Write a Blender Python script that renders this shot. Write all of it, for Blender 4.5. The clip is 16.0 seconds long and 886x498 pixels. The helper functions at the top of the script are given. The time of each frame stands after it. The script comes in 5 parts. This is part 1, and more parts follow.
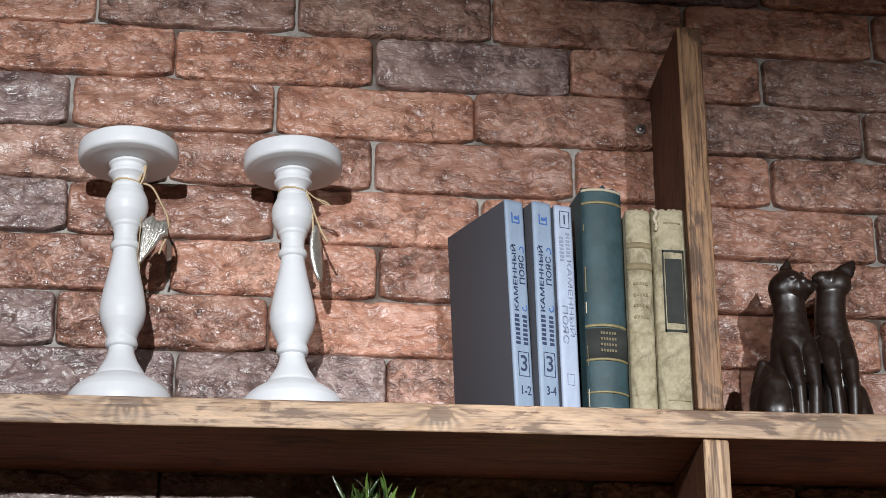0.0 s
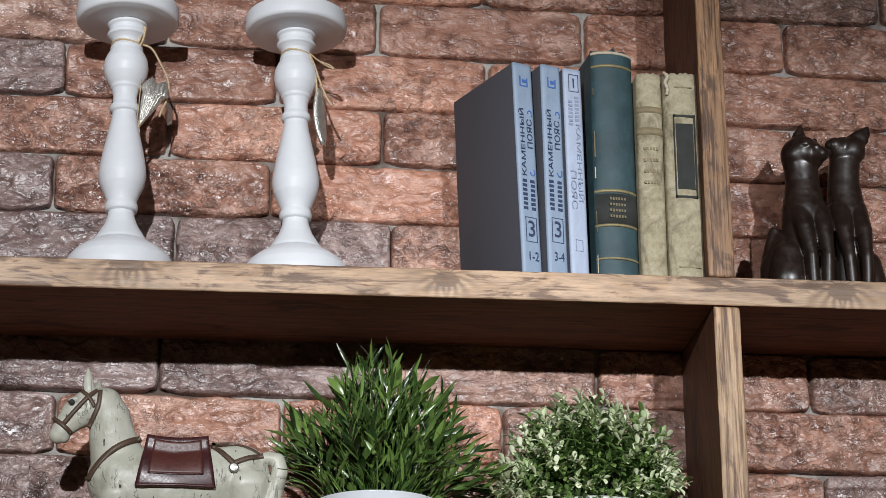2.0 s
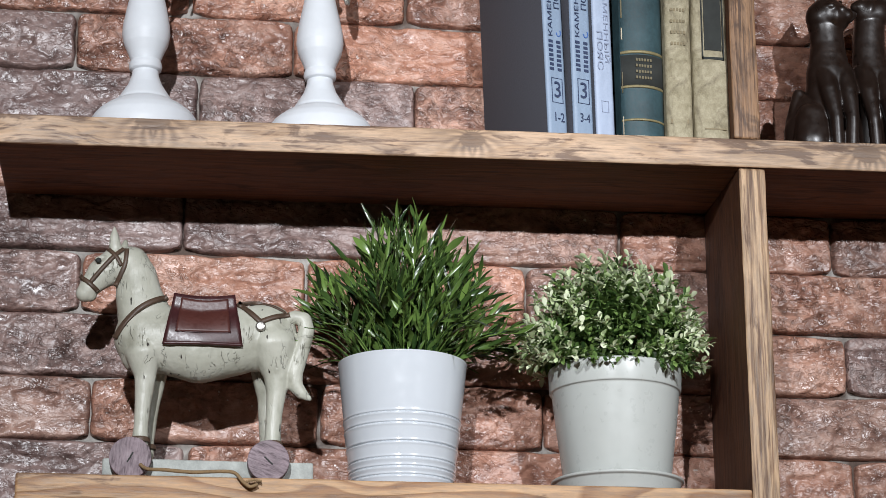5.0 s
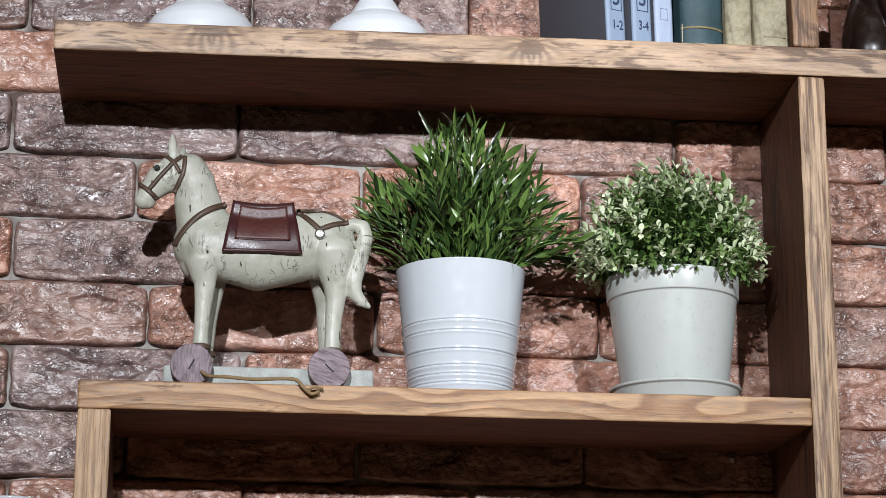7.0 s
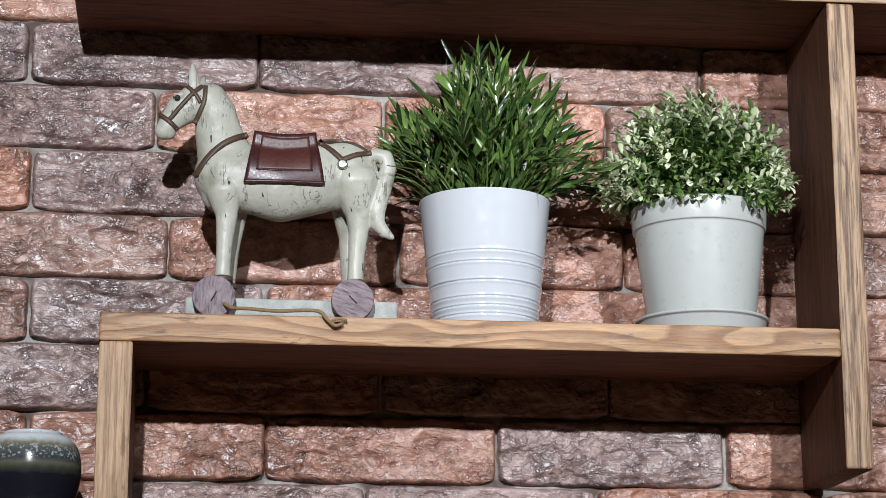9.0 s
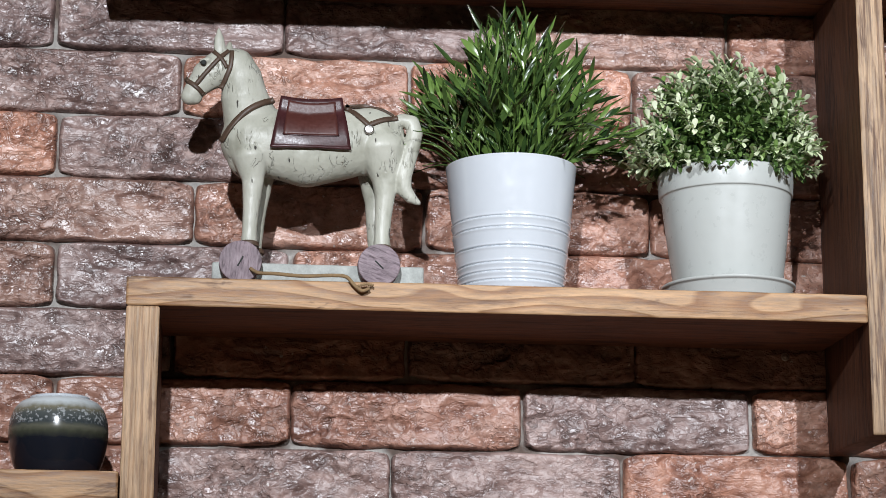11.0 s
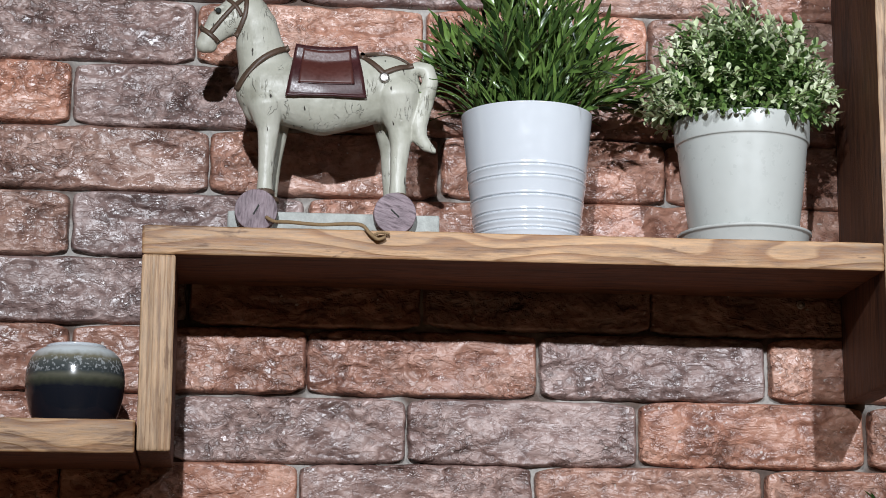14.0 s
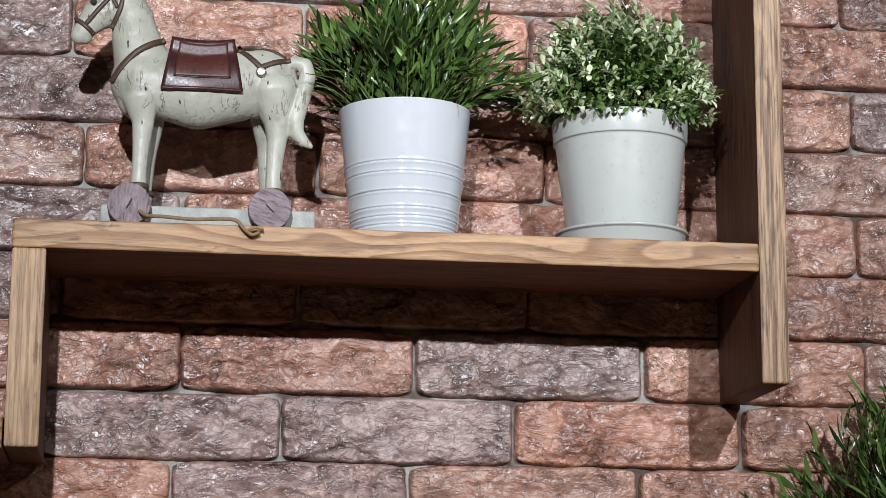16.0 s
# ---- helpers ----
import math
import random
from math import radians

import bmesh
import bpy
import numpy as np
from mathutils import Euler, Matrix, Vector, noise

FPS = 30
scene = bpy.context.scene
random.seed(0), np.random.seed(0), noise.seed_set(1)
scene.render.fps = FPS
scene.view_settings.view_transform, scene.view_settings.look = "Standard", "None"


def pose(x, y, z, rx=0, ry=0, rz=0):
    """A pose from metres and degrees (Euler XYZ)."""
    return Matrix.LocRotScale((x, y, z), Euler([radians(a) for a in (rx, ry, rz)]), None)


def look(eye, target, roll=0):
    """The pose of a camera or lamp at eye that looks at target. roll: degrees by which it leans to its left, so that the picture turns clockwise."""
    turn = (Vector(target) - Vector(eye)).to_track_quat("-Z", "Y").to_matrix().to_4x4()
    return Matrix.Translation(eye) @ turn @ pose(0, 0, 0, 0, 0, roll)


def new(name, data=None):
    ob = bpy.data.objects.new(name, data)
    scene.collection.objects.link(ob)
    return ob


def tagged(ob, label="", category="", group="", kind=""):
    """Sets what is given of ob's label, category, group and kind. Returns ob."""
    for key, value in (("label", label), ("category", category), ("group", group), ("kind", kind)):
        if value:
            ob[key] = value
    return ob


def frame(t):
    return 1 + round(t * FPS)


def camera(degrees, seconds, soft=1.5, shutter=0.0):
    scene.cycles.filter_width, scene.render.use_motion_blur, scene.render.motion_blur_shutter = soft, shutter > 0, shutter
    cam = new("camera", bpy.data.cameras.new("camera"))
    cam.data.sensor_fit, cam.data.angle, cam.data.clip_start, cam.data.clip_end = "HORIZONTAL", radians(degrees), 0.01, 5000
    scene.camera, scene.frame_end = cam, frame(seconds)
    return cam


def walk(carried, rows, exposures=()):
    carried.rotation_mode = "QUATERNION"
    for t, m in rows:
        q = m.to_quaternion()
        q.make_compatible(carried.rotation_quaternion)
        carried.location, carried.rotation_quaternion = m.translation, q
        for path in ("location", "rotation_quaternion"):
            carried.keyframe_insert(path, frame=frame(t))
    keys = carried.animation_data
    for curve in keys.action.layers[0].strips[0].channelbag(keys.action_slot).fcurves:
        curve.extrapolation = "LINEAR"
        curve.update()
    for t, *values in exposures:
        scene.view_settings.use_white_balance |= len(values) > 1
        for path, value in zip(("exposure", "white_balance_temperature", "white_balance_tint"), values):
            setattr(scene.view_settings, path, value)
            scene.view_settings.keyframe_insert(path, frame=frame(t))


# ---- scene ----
cam = camera(23.0, 16.0, soft=0.9)
PATH = [
    (0, (0.212, -2.475, 2.161), (0.423, -0.658, 2.971), -0.4),
    (0.5, (0.209, -2.466, 2.159), (0.422, -0.646, 2.961), -0.4),
    (1, (0.208, -2.451, 2.157), (0.42, -0.621, 2.934), -0.3),
    (1.5, (0.208, -2.433, 2.153), (0.422, -0.591, 2.901), -0.2),
    (2, (0.21, -2.416, 2.15), (0.426, -0.562, 2.869), -0.2),
    (2.5, (0.211, -2.407, 2.148), (0.426, -0.544, 2.845), -0.2),
    (3, (0.211, -2.405, 2.144), (0.423, -0.533, 2.817), -0.1),
    (3.5, (0.209, -2.407, 2.141), (0.421, -0.528, 2.794), -0.0),
    (4, (0.201, -2.41, 2.14), (0.418, -0.529, 2.782), 0.0),
    (6.5, (0.119, -2.401, 2.141), (0.359, -0.49, 2.681), -0.0),
    (7, (0.108, -2.397, 2.141), (0.34, -0.482, 2.666), 0.1),
    (7.5, (0.101, -2.39, 2.141), (0.333, -0.469, 2.648), -0.0),
    (8, (0.098, -2.381, 2.141), (0.329, -0.456, 2.632), -0.0),
    (8.5, (0.096, -2.375, 2.14), (0.327, -0.446, 2.62), 0.0),
    (9, (0.096, -2.367, 2.139), (0.321, -0.436, 2.61), 0.0),
    (9.5, (0.096, -2.356, 2.138), (0.318, -0.422, 2.598), 0.1),
    (12, (0.084, -2.367, 2.132), (0.283, -0.424, 2.565), 0.2),
    (12.5, (0.085, -2.362, 2.133), (0.281, -0.417, 2.553), 0.2),
    (13, (0.083, -2.357, 2.133), (0.279, -0.408, 2.539), 0.2),
    (13.5, (0.081, -2.356, 2.134), (0.28, -0.406, 2.532), 0.2),
    (14, (0.081, -2.36, 2.135), (0.283, -0.41, 2.533), 0.2),
    (14.5, (0.084, -2.364, 2.136), (0.287, -0.415, 2.535), 0.2),
    (15, (0.093, -2.362, 2.137), (0.306, -0.413, 2.532), 0.3),
    (15.5, (0.105, -2.357, 2.139), (0.34, -0.41, 2.53), 0.4),
    (16, (0.117, -2.354, 2.14), (0.402, -0.414, 2.533), 0.3),
]
walk(cam, [(t, look(e, g, r)) for t, e, g, r in PATH], [(0, -0.02, 6800, 10), (1, -0.12, 6800, 10), (2.3, -0.22, 6720, 10), (3.5, -0.16, 6680, 10), (6.5, -0.03, 6540, 10), (9, 0.05, 6480, 10), (12, 0.06, 6480, 10), (15, -0.01, 6480, 10), (16, 0.0, 6520, 10)])

# ---- world and light ----
world = bpy.data.worlds.new("world")
scene.world = world
world.use_nodes = True
world.node_tree.nodes["Background"].inputs[0].default_value = (0.75, 0.85, 1.0, 1)
world.node_tree.nodes["Background"].inputs[1].default_value = 0.03


def spot(name, eye, target, watts, degrees, blend, colour, size):
    data = bpy.data.lights.new(name, "SPOT")
    data.energy, data.spot_size, data.spot_blend = watts, radians(degrees), blend
    data.color, data.shadow_soft_size = colour, size
    ob = new(name, data)
    ob.matrix_world = look(eye, target)
    return ob


spot("ceiling_spot_lamp", (-0.12, -2.5, 3.37), (0.02, 0, 2.93), 262, 48, 0.9, (0.922, 0.965, 1.035), 0.022)
spot("ceiling_spot_lamp", (1.27, -2.5, 3.37), (1.03, 0, 2.69), 210, 46, 0.95, (0.922, 0.965, 1.035), 0.022)
# added fill, no known fixture: floor bounce that lifts the boards' undersides
spot("ceiling_spot_lamp", (0.4, -2.9, 4.25), (0.4, -1.9, 0.0), 380, 70, 0.6, (1.0, 0.93, 0.84), 0.05)


# ---- materials ----
def nodes_of(name):
    m = bpy.data.materials.new(name)
    m.use_nodes = True
    t = m.node_tree
    return m, t, t.nodes["Principled BSDF"]


def node(t, kind, **values):
    n = t.nodes.new(kind)
    for key, value in values.items():
        if key in n.inputs:
            n.inputs[key].default_value = value
        else:
            setattr(n, key, value)
    return n


def noise_of(t, vec, scale, detail=4.0, rough=0.55, dist=0.0):
    n = node(t, "ShaderNodeTexNoise", Scale=scale, Detail=detail, Roughness=rough, Distortion=dist)
    t.links.new(vec, n.inputs["Vector"])
    return n.outputs["Fac"]


def ramp_of(t, fac, *stops):
    n = t.nodes.new("ShaderNodeValToRGB")
    e = n.color_ramp.elements
    while len(e) < len(stops):
        e.new(0.5)
    for i, (p, c) in enumerate(stops):
        e[i].position = p
        e[i].color = (*c, 1) if not isinstance(c, (int, float)) else (c, c, c, 1)
    t.links.new(fac, n.inputs[0])
    return n.outputs[0]


def mix_of(t, fac, a, b, mode="MIX"):
    n = t.nodes.new("ShaderNodeMix")
    n.data_type, n.blend_type = "RGBA", mode
    for socket, v in ((n.inputs[0], fac), (n.inputs[6], a), (n.inputs[7], b)):
        if isinstance(v, bpy.types.NodeSocket):
            t.links.new(v, socket)
        elif isinstance(v, (int, float)):
            socket.default_value = v
        else:
            socket.default_value = (*v, 1)
    return n.outputs[2]


def math_of(t, op, a, b=0.0, c=0.0):
    n = t.nodes.new("ShaderNodeMath")
    n.operation = op
    for i, v in enumerate((a, b, c)):
        if isinstance(v, bpy.types.NodeSocket):
            t.links.new(v, n.inputs[i])
        else:
            n.inputs[i].default_value = v
    return n.outputs[0]


def coords(t, scale=(1, 1, 1), shift=None):
    c = t.nodes.new("ShaderNodeTexCoord")
    m = t.nodes.new("ShaderNodeMapping")
    m.inputs["Scale"].default_value = scale
    t.links.new(c.outputs["Object"], m.inputs[0])
    if shift is not None:
        t.links.new(shift, m.inputs["Location"])
    return m.outputs[0]


def random_shift(t):
    info = t.nodes.new("ShaderNodeObjectInfo")
    return math_of(t, "MULTIPLY", info.outputs["Random"], 37.0), info.outputs["Random"]


def bump_to(t, p, height, strength, distance):
    b = node(t, "ShaderNodeBump", Strength=strength, Distance=distance)
    t.links.new(height, b.inputs["Height"])
    t.links.new(b.outputs[0], p.inputs["Normal"])


def brick_material(name, pale, mid, deep):
    """Cast gypsum brick: worm-eaten, lumpy face stained in two scales, hollows darkened as shade, proud parts rubbed
    paler, under a thin varnish.
    """
    m, t, p = nodes_of(name)
    shift, rnd = random_shift(t)
    v = coords(t, (1, 1, 1.25), shift)
    large = noise_of(t, v, 11, 4, 0.60, 0.8)
    mid_stain = noise_of(t, v, 42, 4, 0.6, 0.5)
    # raised worms and the dints between them; strong on some stretches, nearly smooth on others
    rough_zone = ramp_of(t, noise_of(t, v, 8, 2), (0.42, 0.18), (0.60, 1.0))
    lump = noise_of(t, v, 58, 2, 0.45, 1.0)
    ridge = ramp_of(t, lump, (0.40, 0.0), (0.47, 0.45), (0.53, 0.55), (0.60, 1.0))
    dint = ramp_of(t, noise_of(t, v, 105, 2, 0.45, 0.8), (0.36, 0.0), (0.46, 1.0))
    layer = ramp_of(t, noise_of(t, coords(t, (0.7, 1, 1.9), shift), 24, 4, 0.55, 0.5), (0.42, 0.0), (0.47, 0.5), (0.55, 0.55), (0.60, 1.0))
    pits = ramp_of(t, noise_of(t, v, 190, 2, 0.5, 0.4), (0.33, 0.0), (0.44, 1.0))
    grit = noise_of(t, v, 460, 3, 0.65)
    tint = math_of(t, "ADD", math_of(t, "MULTIPLY", large, 0.52), math_of(t, "MULTIPLY", mid_stain, 0.48))
    col = ramp_of(t, tint, (0.39, deep), (0.50, mid), (0.61, pale))
    # the relief masks also darken low parts, so shade sits in the colour
    col = mix_of(t, math_of(t, "MULTIPLY", rough_zone, 0.75), col, ramp_of(t, ridge, (0.0, 0.58), (0.5, 0.97), (1.0, 1.18)), "MULTIPLY")
    col = mix_of(t, 0.60, col, ramp_of(t, layer, (0.0, 0.70), (0.5, 1.0), (1.0, 1.08)), "MULTIPLY")
    col = mix_of(t, math_of(t, "MULTIPLY", rough_zone, 0.6), col, ramp_of(t, dint, (0.0, 0.60), (1.0, 1.04)), "MULTIPLY")
    col = mix_of(t, 0.30, col, ramp_of(t, pits, (0.0, 0.6), (1.0, 1.03)), "MULTIPLY")
    col = mix_of(t, 0.40, col, ramp_of(t, grit, (0.3, 0.85), (0.65, 1.1)), "MULTIPLY")
    tone = ramp_of(t, rnd, (0.0, (0.80, 0.78, 0.79)), (0.5, (1.0, 0.98, 0.97)), (1.0, (1.16, 1.06, 1.0)))
    col = mix_of(t, 1.0, col, tone, "MULTIPLY")
    specks = ramp_of(t, noise_of(t, v, 130, 1), (0.74, 0.0), (0.76, 1.0))
    col = mix_of(t, math_of(t, "MULTIPLY", specks, 0.7), col, (0.62, 0.56, 0.52))
    t.links.new(col, p.inputs["Base Color"])
    t.links.new(ramp_of(t, mid_stain, (0.32, 0.24), (0.68, 0.46)), p.inputs["Roughness"])
    p.inputs["Specular IOR Level"].default_value = 0.58
    h = math_of(t, "MULTIPLY", math_of(t, "ADD", math_of(t, "MULTIPLY", ridge, 0.8), math_of(t, "MULTIPLY", dint, 0.5)), rough_zone)
    h = math_of(t, "ADD", h, math_of(t, "MULTIPLY", layer, 0.70))
    h = math_of(t, "ADD", h, math_of(t, "MULTIPLY", pits, 0.16))
    h = math_of(t, "ADD", h, math_of(t, "MULTIPLY", noise_of(t, v, 26, 2, 0.45, 0.4), 1.5))
    h = math_of(t, "ADD", h, math_of(t, "MULTIPLY", grit, 0.10))
    bump_to(t, p, h, 1.0, 0.0017)
    return m


brick_red = brick_material("brick_red", (0.56, 0.335, 0.255), (0.42, 0.218, 0.154), (0.215, 0.104, 0.075))
brick_brown = brick_material("brick_brown", (0.50, 0.325, 0.26), (0.345, 0.205, 0.16), (0.175, 0.100, 0.080))
brick_grey = brick_material("brick_grey", (0.43, 0.325, 0.30), (0.275, 0.192, 0.174), (0.135, 0.088, 0.080))


def plain(name, colour, rough=0.5, metal=0.0, scale=30.0, vary=0.2, bump=0.0, coat=0.0, spec=0.5):
    """A surface of one colour with faint unevenness in two scales."""
    m, t, p = nodes_of(name)
    v = coords(t)
    a, b = noise_of(t, v, scale, 4), noise_of(t, v, scale * 7, 3)
    f = math_of(t, "ADD", math_of(t, "MULTIPLY", a, 0.6), math_of(t, "MULTIPLY", b, 0.4))
    lo = tuple(c * (1 - vary) for c in colour)
    hi = tuple(min(1.0, c * (1 + vary)) for c in colour)
    t.links.new(ramp_of(t, f, (0.3, lo), (0.7, hi)), p.inputs["Base Color"])
    t.links.new(ramp_of(t, b, (0.3, max(0.03, rough - 0.08)), (0.7, min(1.0, rough + 0.08))), p.inputs["Roughness"])
    p.inputs["Metallic"].default_value = metal
    p.inputs["Coat Weight"].default_value = coat
    p.inputs["Specular IOR Level"].default_value = spec
    if bump:
        bump_to(t, p, f, 0.6, bump)
    return m


def mortar_material():
    """Joints coloured dark brown as the shade between bricks, with pale grey mortar only here and there."""
    m, t, p = nodes_of("mortar")
    v = coords(t)
    bare = ramp_of(t, noise_of(t, v, 11, 3, 0.6), (0.44, 0.0), (0.54, 1.0))
    col = mix_of(t, bare, (0.12, 0.085, 0.068), (0.40, 0.38, 0.35))
    col = mix_of(t, 0.6, col, ramp_of(t, noise_of(t, v, 170, 3), (0.3, 0.6), (0.7, 1.15)), "MULTIPLY")
    t.links.new(col, p.inputs["Base Color"])
    p.inputs["Roughness"].default_value = 0.9
    bump_to(t, p, noise_of(t, v, 170, 3), 0.6, 0.002)
    return m


mortar = mortar_material()


def wood_material(name, along, pale, mid, burnt, burn, rough=0.55, rings=70.0, seed=0.0, knots=(), flame=0.5):
    """Brushed and torched pine: growth lines drawn out along the board, with scorched patches."""
    m, t, p = nodes_of(name)
    stretch = [1.0, 1.0, 1.0]
    stretch["xyz".index(along)] = 0.10
    c = t.nodes.new("ShaderNodeTexCoord")
    mp = t.nodes.new("ShaderNodeMapping")
    mp.inputs["Scale"].default_value = stretch
    mp.inputs["Location"].default_value = (seed, seed * 0.7, seed * 1.3)
    t.links.new(c.outputs["Object"], mp.inputs[0])
    v = mp.outputs[0]
    stretch["xyz".index(along)] = 0.26
    mq = t.nodes.new("ShaderNodeMapping")
    mq.inputs["Scale"].default_value = stretch
    mq.inputs["Location"].default_value = (seed * 2, seed, seed * 0.4)
    t.links.new(c.outputs["Object"], mq.inputs[0])
    v2 = mq.outputs[0]
    warp = noise_of(t, v2, 15, 2, 0.45, 0.3)
    sep = t.nodes.new("ShaderNodeSeparateXYZ")
    t.links.new(v, sep.inputs[0])
    across = [k for k in "xyz" if k != along]
    s = math_of(t, "ADD", sep.outputs["xyz".index(across[0])], sep.outputs["xyz".index(across[1])])
    phase = math_of(t, "FRACT", math_of(t, "ADD", math_of(t, "MULTIPLY", s, rings), math_of(t, "MULTIPLY", warp, 7.0)))
    line = ramp_of(t, phase, (0.0, 1.0), (0.42, 0.82), (0.78, 0.12), (0.90, 0.06), (1.0, 1.0))
    stretch["xyz".index(along)] = 0.030
    mr = t.nodes.new("ShaderNodeMapping")
    mr.inputs["Scale"].default_value = stretch
    mr.inputs["Location"].default_value = (seed * 1.1, seed * 0.3, seed * 2.4)
    t.links.new(c.outputs["Object"], mr.inputs[0])
    streak = ramp_of(t, noise_of(t, mr.outputs[0], 260, 4, 0.6, 0.6), (0.41, 0.0), (0.49, 0.65), (0.56, 1.0))
    line = mix_of(t, flame, streak, line)
    col = mix_of(t, line, mid, pale)
    fibre = noise_of(t, v, 420, 4, 0.65)
    strand = noise_of(t, v, 110, 3, 0.6)
    col = mix_of(t, 0.75, col, ramp_of(t, fibre, (0.3, 0.55), (0.6, 1.1)), "MULTIPLY")
    col = mix_of(t, 0.7, col, ramp_of(t, strand, (0.3, 0.6), (0.62, 1.12)), "MULTIPLY")
    patch = noise_of(t, v2, 38, 4, 0.60, 1.2)
    ragged = math_of(t, "ADD", math_of(t, "MULTIPLY", math_of(t, "SUBTRACT", fibre, 0.5), 0.22), math_of(t, "MULTIPLY", math_of(t, "SUBTRACT", 0.5, streak), 0.07))
    torch = ramp_of(t, math_of(t, "ADD", patch, ragged), (0.55 - burn, 0.0), (0.64 - burn, 1.0))
    col = mix_of(t, math_of(t, "MULTIPLY", torch, 0.82), col, burnt)
    for kx, kz, size in knots:
        # a knot: a dark eye with growth lines that fan out around it
        away = t.nodes.new("ShaderNodeVectorMath")
        away.operation = "DISTANCE"
        flat_at = t.nodes.new("ShaderNodeMapping")
        flat_at.inputs["Scale"].default_value = (0.62, 0.0, 1.0)
        t.links.new(c.outputs["Object"], flat_at.inputs[0])
        t.links.new(flat_at.outputs[0], away.inputs[0])
        away.inputs[1].default_value = (kx * 0.62, 0.0, kz)
        d = math_of(t, "ADD", away.outputs["Value"], math_of(t, "MULTIPLY", math_of(t, "SUBTRACT", strand, 0.5), 0.006))
        rel = t.nodes.new("ShaderNodeSeparateXYZ")
        t.links.new(c.outputs["Object"], rel.inputs[0])
        fan = math_of(t, "ARCTAN2", math_of(t, "SUBTRACT", rel.outputs[2], kz + 0.004), math_of(t, "ABSOLUTE", math_of(t, "SUBTRACT", rel.outputs[0], kx)))
        halo = ramp_of(t, math_of(t, "DIVIDE", d, size), (0.0, 1.0), (0.30, 0.95), (0.36, 0.8), (1.0, 0.0))
        rays = math_of(t, "ADD", 0.5, math_of(t, "MULTIPLY", math_of(t, "SINE", math_of(t, "ADD", math_of(t, "MULTIPLY", d, 300.0), math_of(t, "MULTIPLY", fan, 15.0))), 0.5))
        eye = ramp_of(t, math_of(t, "DIVIDE", d, size), (0.0, 1.0), (0.28, 0.9), (0.34, 0.0))
        f = math_of(t, "MAXIMUM", eye, math_of(t, "MULTIPLY", halo, rays))
        col = mix_of(t, math_of(t, "MULTIPLY", f, 0.72), col, tuple(q * 0.75 for q in burnt))
    t.links.new(col, p.inputs["Base Color"])
    t.links.new(ramp_of(t, fibre, (0.3, rough - 0.12), (0.7, rough + 0.1)), p.inputs["Roughness"])
    h = math_of(t, "ADD", math_of(t, "MULTIPLY", line, 0.5), math_of(t, "MULTIPLY", fibre, 0.7))
    bump_to(t, p, h, 0.6, 0.0012)
    return m


TAN, STRAW, CHAR = (0.60, 0.415, 0.275), (0.47, 0.305, 0.185), (0.115, 0.064, 0.042)
wood_edge_a = wood_material("torched_pine_edge", "x", TAN, STRAW, CHAR, 0.045, rings=26, seed=1.7, flame=0.85, knots=((0.125, -0.002, 0.040), (0.475, -0.012, 0.030), (0.925, -0.014, 0.034)))
wood_edge_b = wood_material("striped_pine_edge", "x", (0.56, 0.345, 0.185), (0.27, 0.125, 0.05), (0.13, 0.066, 0.034), -0.03, rings=48, seed=4.1, flame=0.85)
wood_edge_up = wood_material("upright_pine_edge", "z", (0.58, 0.39, 0.235), (0.15, 0.072, 0.036), (0.11, 0.055, 0.030), -0.01, rings=60, seed=2.6, flame=0.3)
wood_edge_left = wood_material("rubbed_pine_edge", "z", (0.56, 0.375, 0.225), (0.37, 0.215, 0.115), (0.17, 0.09, 0.048), -0.05, rings=50, seed=5.2, flame=0.25)
wood_edge_top = wood_material("scorched_upright_edge", "z", (0.40, 0.225, 0.115), (0.12, 0.057, 0.028), (0.075, 0.037, 0.020), 0.02, rings=60, seed=7.3, flame=0.3)
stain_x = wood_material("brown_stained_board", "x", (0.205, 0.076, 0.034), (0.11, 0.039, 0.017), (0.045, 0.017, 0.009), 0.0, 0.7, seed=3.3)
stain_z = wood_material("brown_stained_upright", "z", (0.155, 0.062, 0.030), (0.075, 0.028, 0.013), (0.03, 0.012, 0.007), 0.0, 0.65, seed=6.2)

white_paint = plain("white_satin_paint", (0.74, 0.77, 0.80), 0.52, scale=18, vary=0.03, bump=0.0002)
white_glaze = plain("white_glossy_enamel", (0.60, 0.635, 0.67), 0.16, scale=12, vary=0.02, coat=0.5)
grey_plastic = plain("pale_grey_plastic", (0.50, 0.52, 0.49), 0.33, scale=14, vary=0.03)
soil = plain("dark_soil", (0.05, 0.035, 0.025), 0.95, scale=120, vary=0.5, bump=0.004)
twine = plain("jute_twine", (0.55, 0.42, 0.26), 0.85, scale=300, vary=0.35, bump=0.0008)
cat_lacquer = plain("dark_brown_lacquer", (0.019, 0.0105, 0.0075), 0.35, scale=14, vary=0.4, spec=0.75)
cloth_grey = plain("grey_cover_cloth", (0.064, 0.065, 0.078), 0.75, scale=500, vary=0.25, bump=0.0003)
spine_blue = plain("pale_blue_spine", (0.27, 0.35, 0.46), 0.5, scale=60, vary=0.10, bump=0.0002)
spine_pale = plain("faded_blue_spine", (0.40, 0.47, 0.60), 0.5, scale=60, vary=0.10, bump=0.0002)
spine_teal = plain("worn_teal_cloth", (0.030, 0.066, 0.076), 0.6, scale=45, vary=0.4, bump=0.0006)
label_dark = plain("dark_label", (0.030, 0.033, 0.030), 0.85, scale=80, vary=0.3)
gold = plain("dull_gold_stamping", (0.30, 0.25, 0.13), 0.5, 0.3, scale=200, vary=0.3)
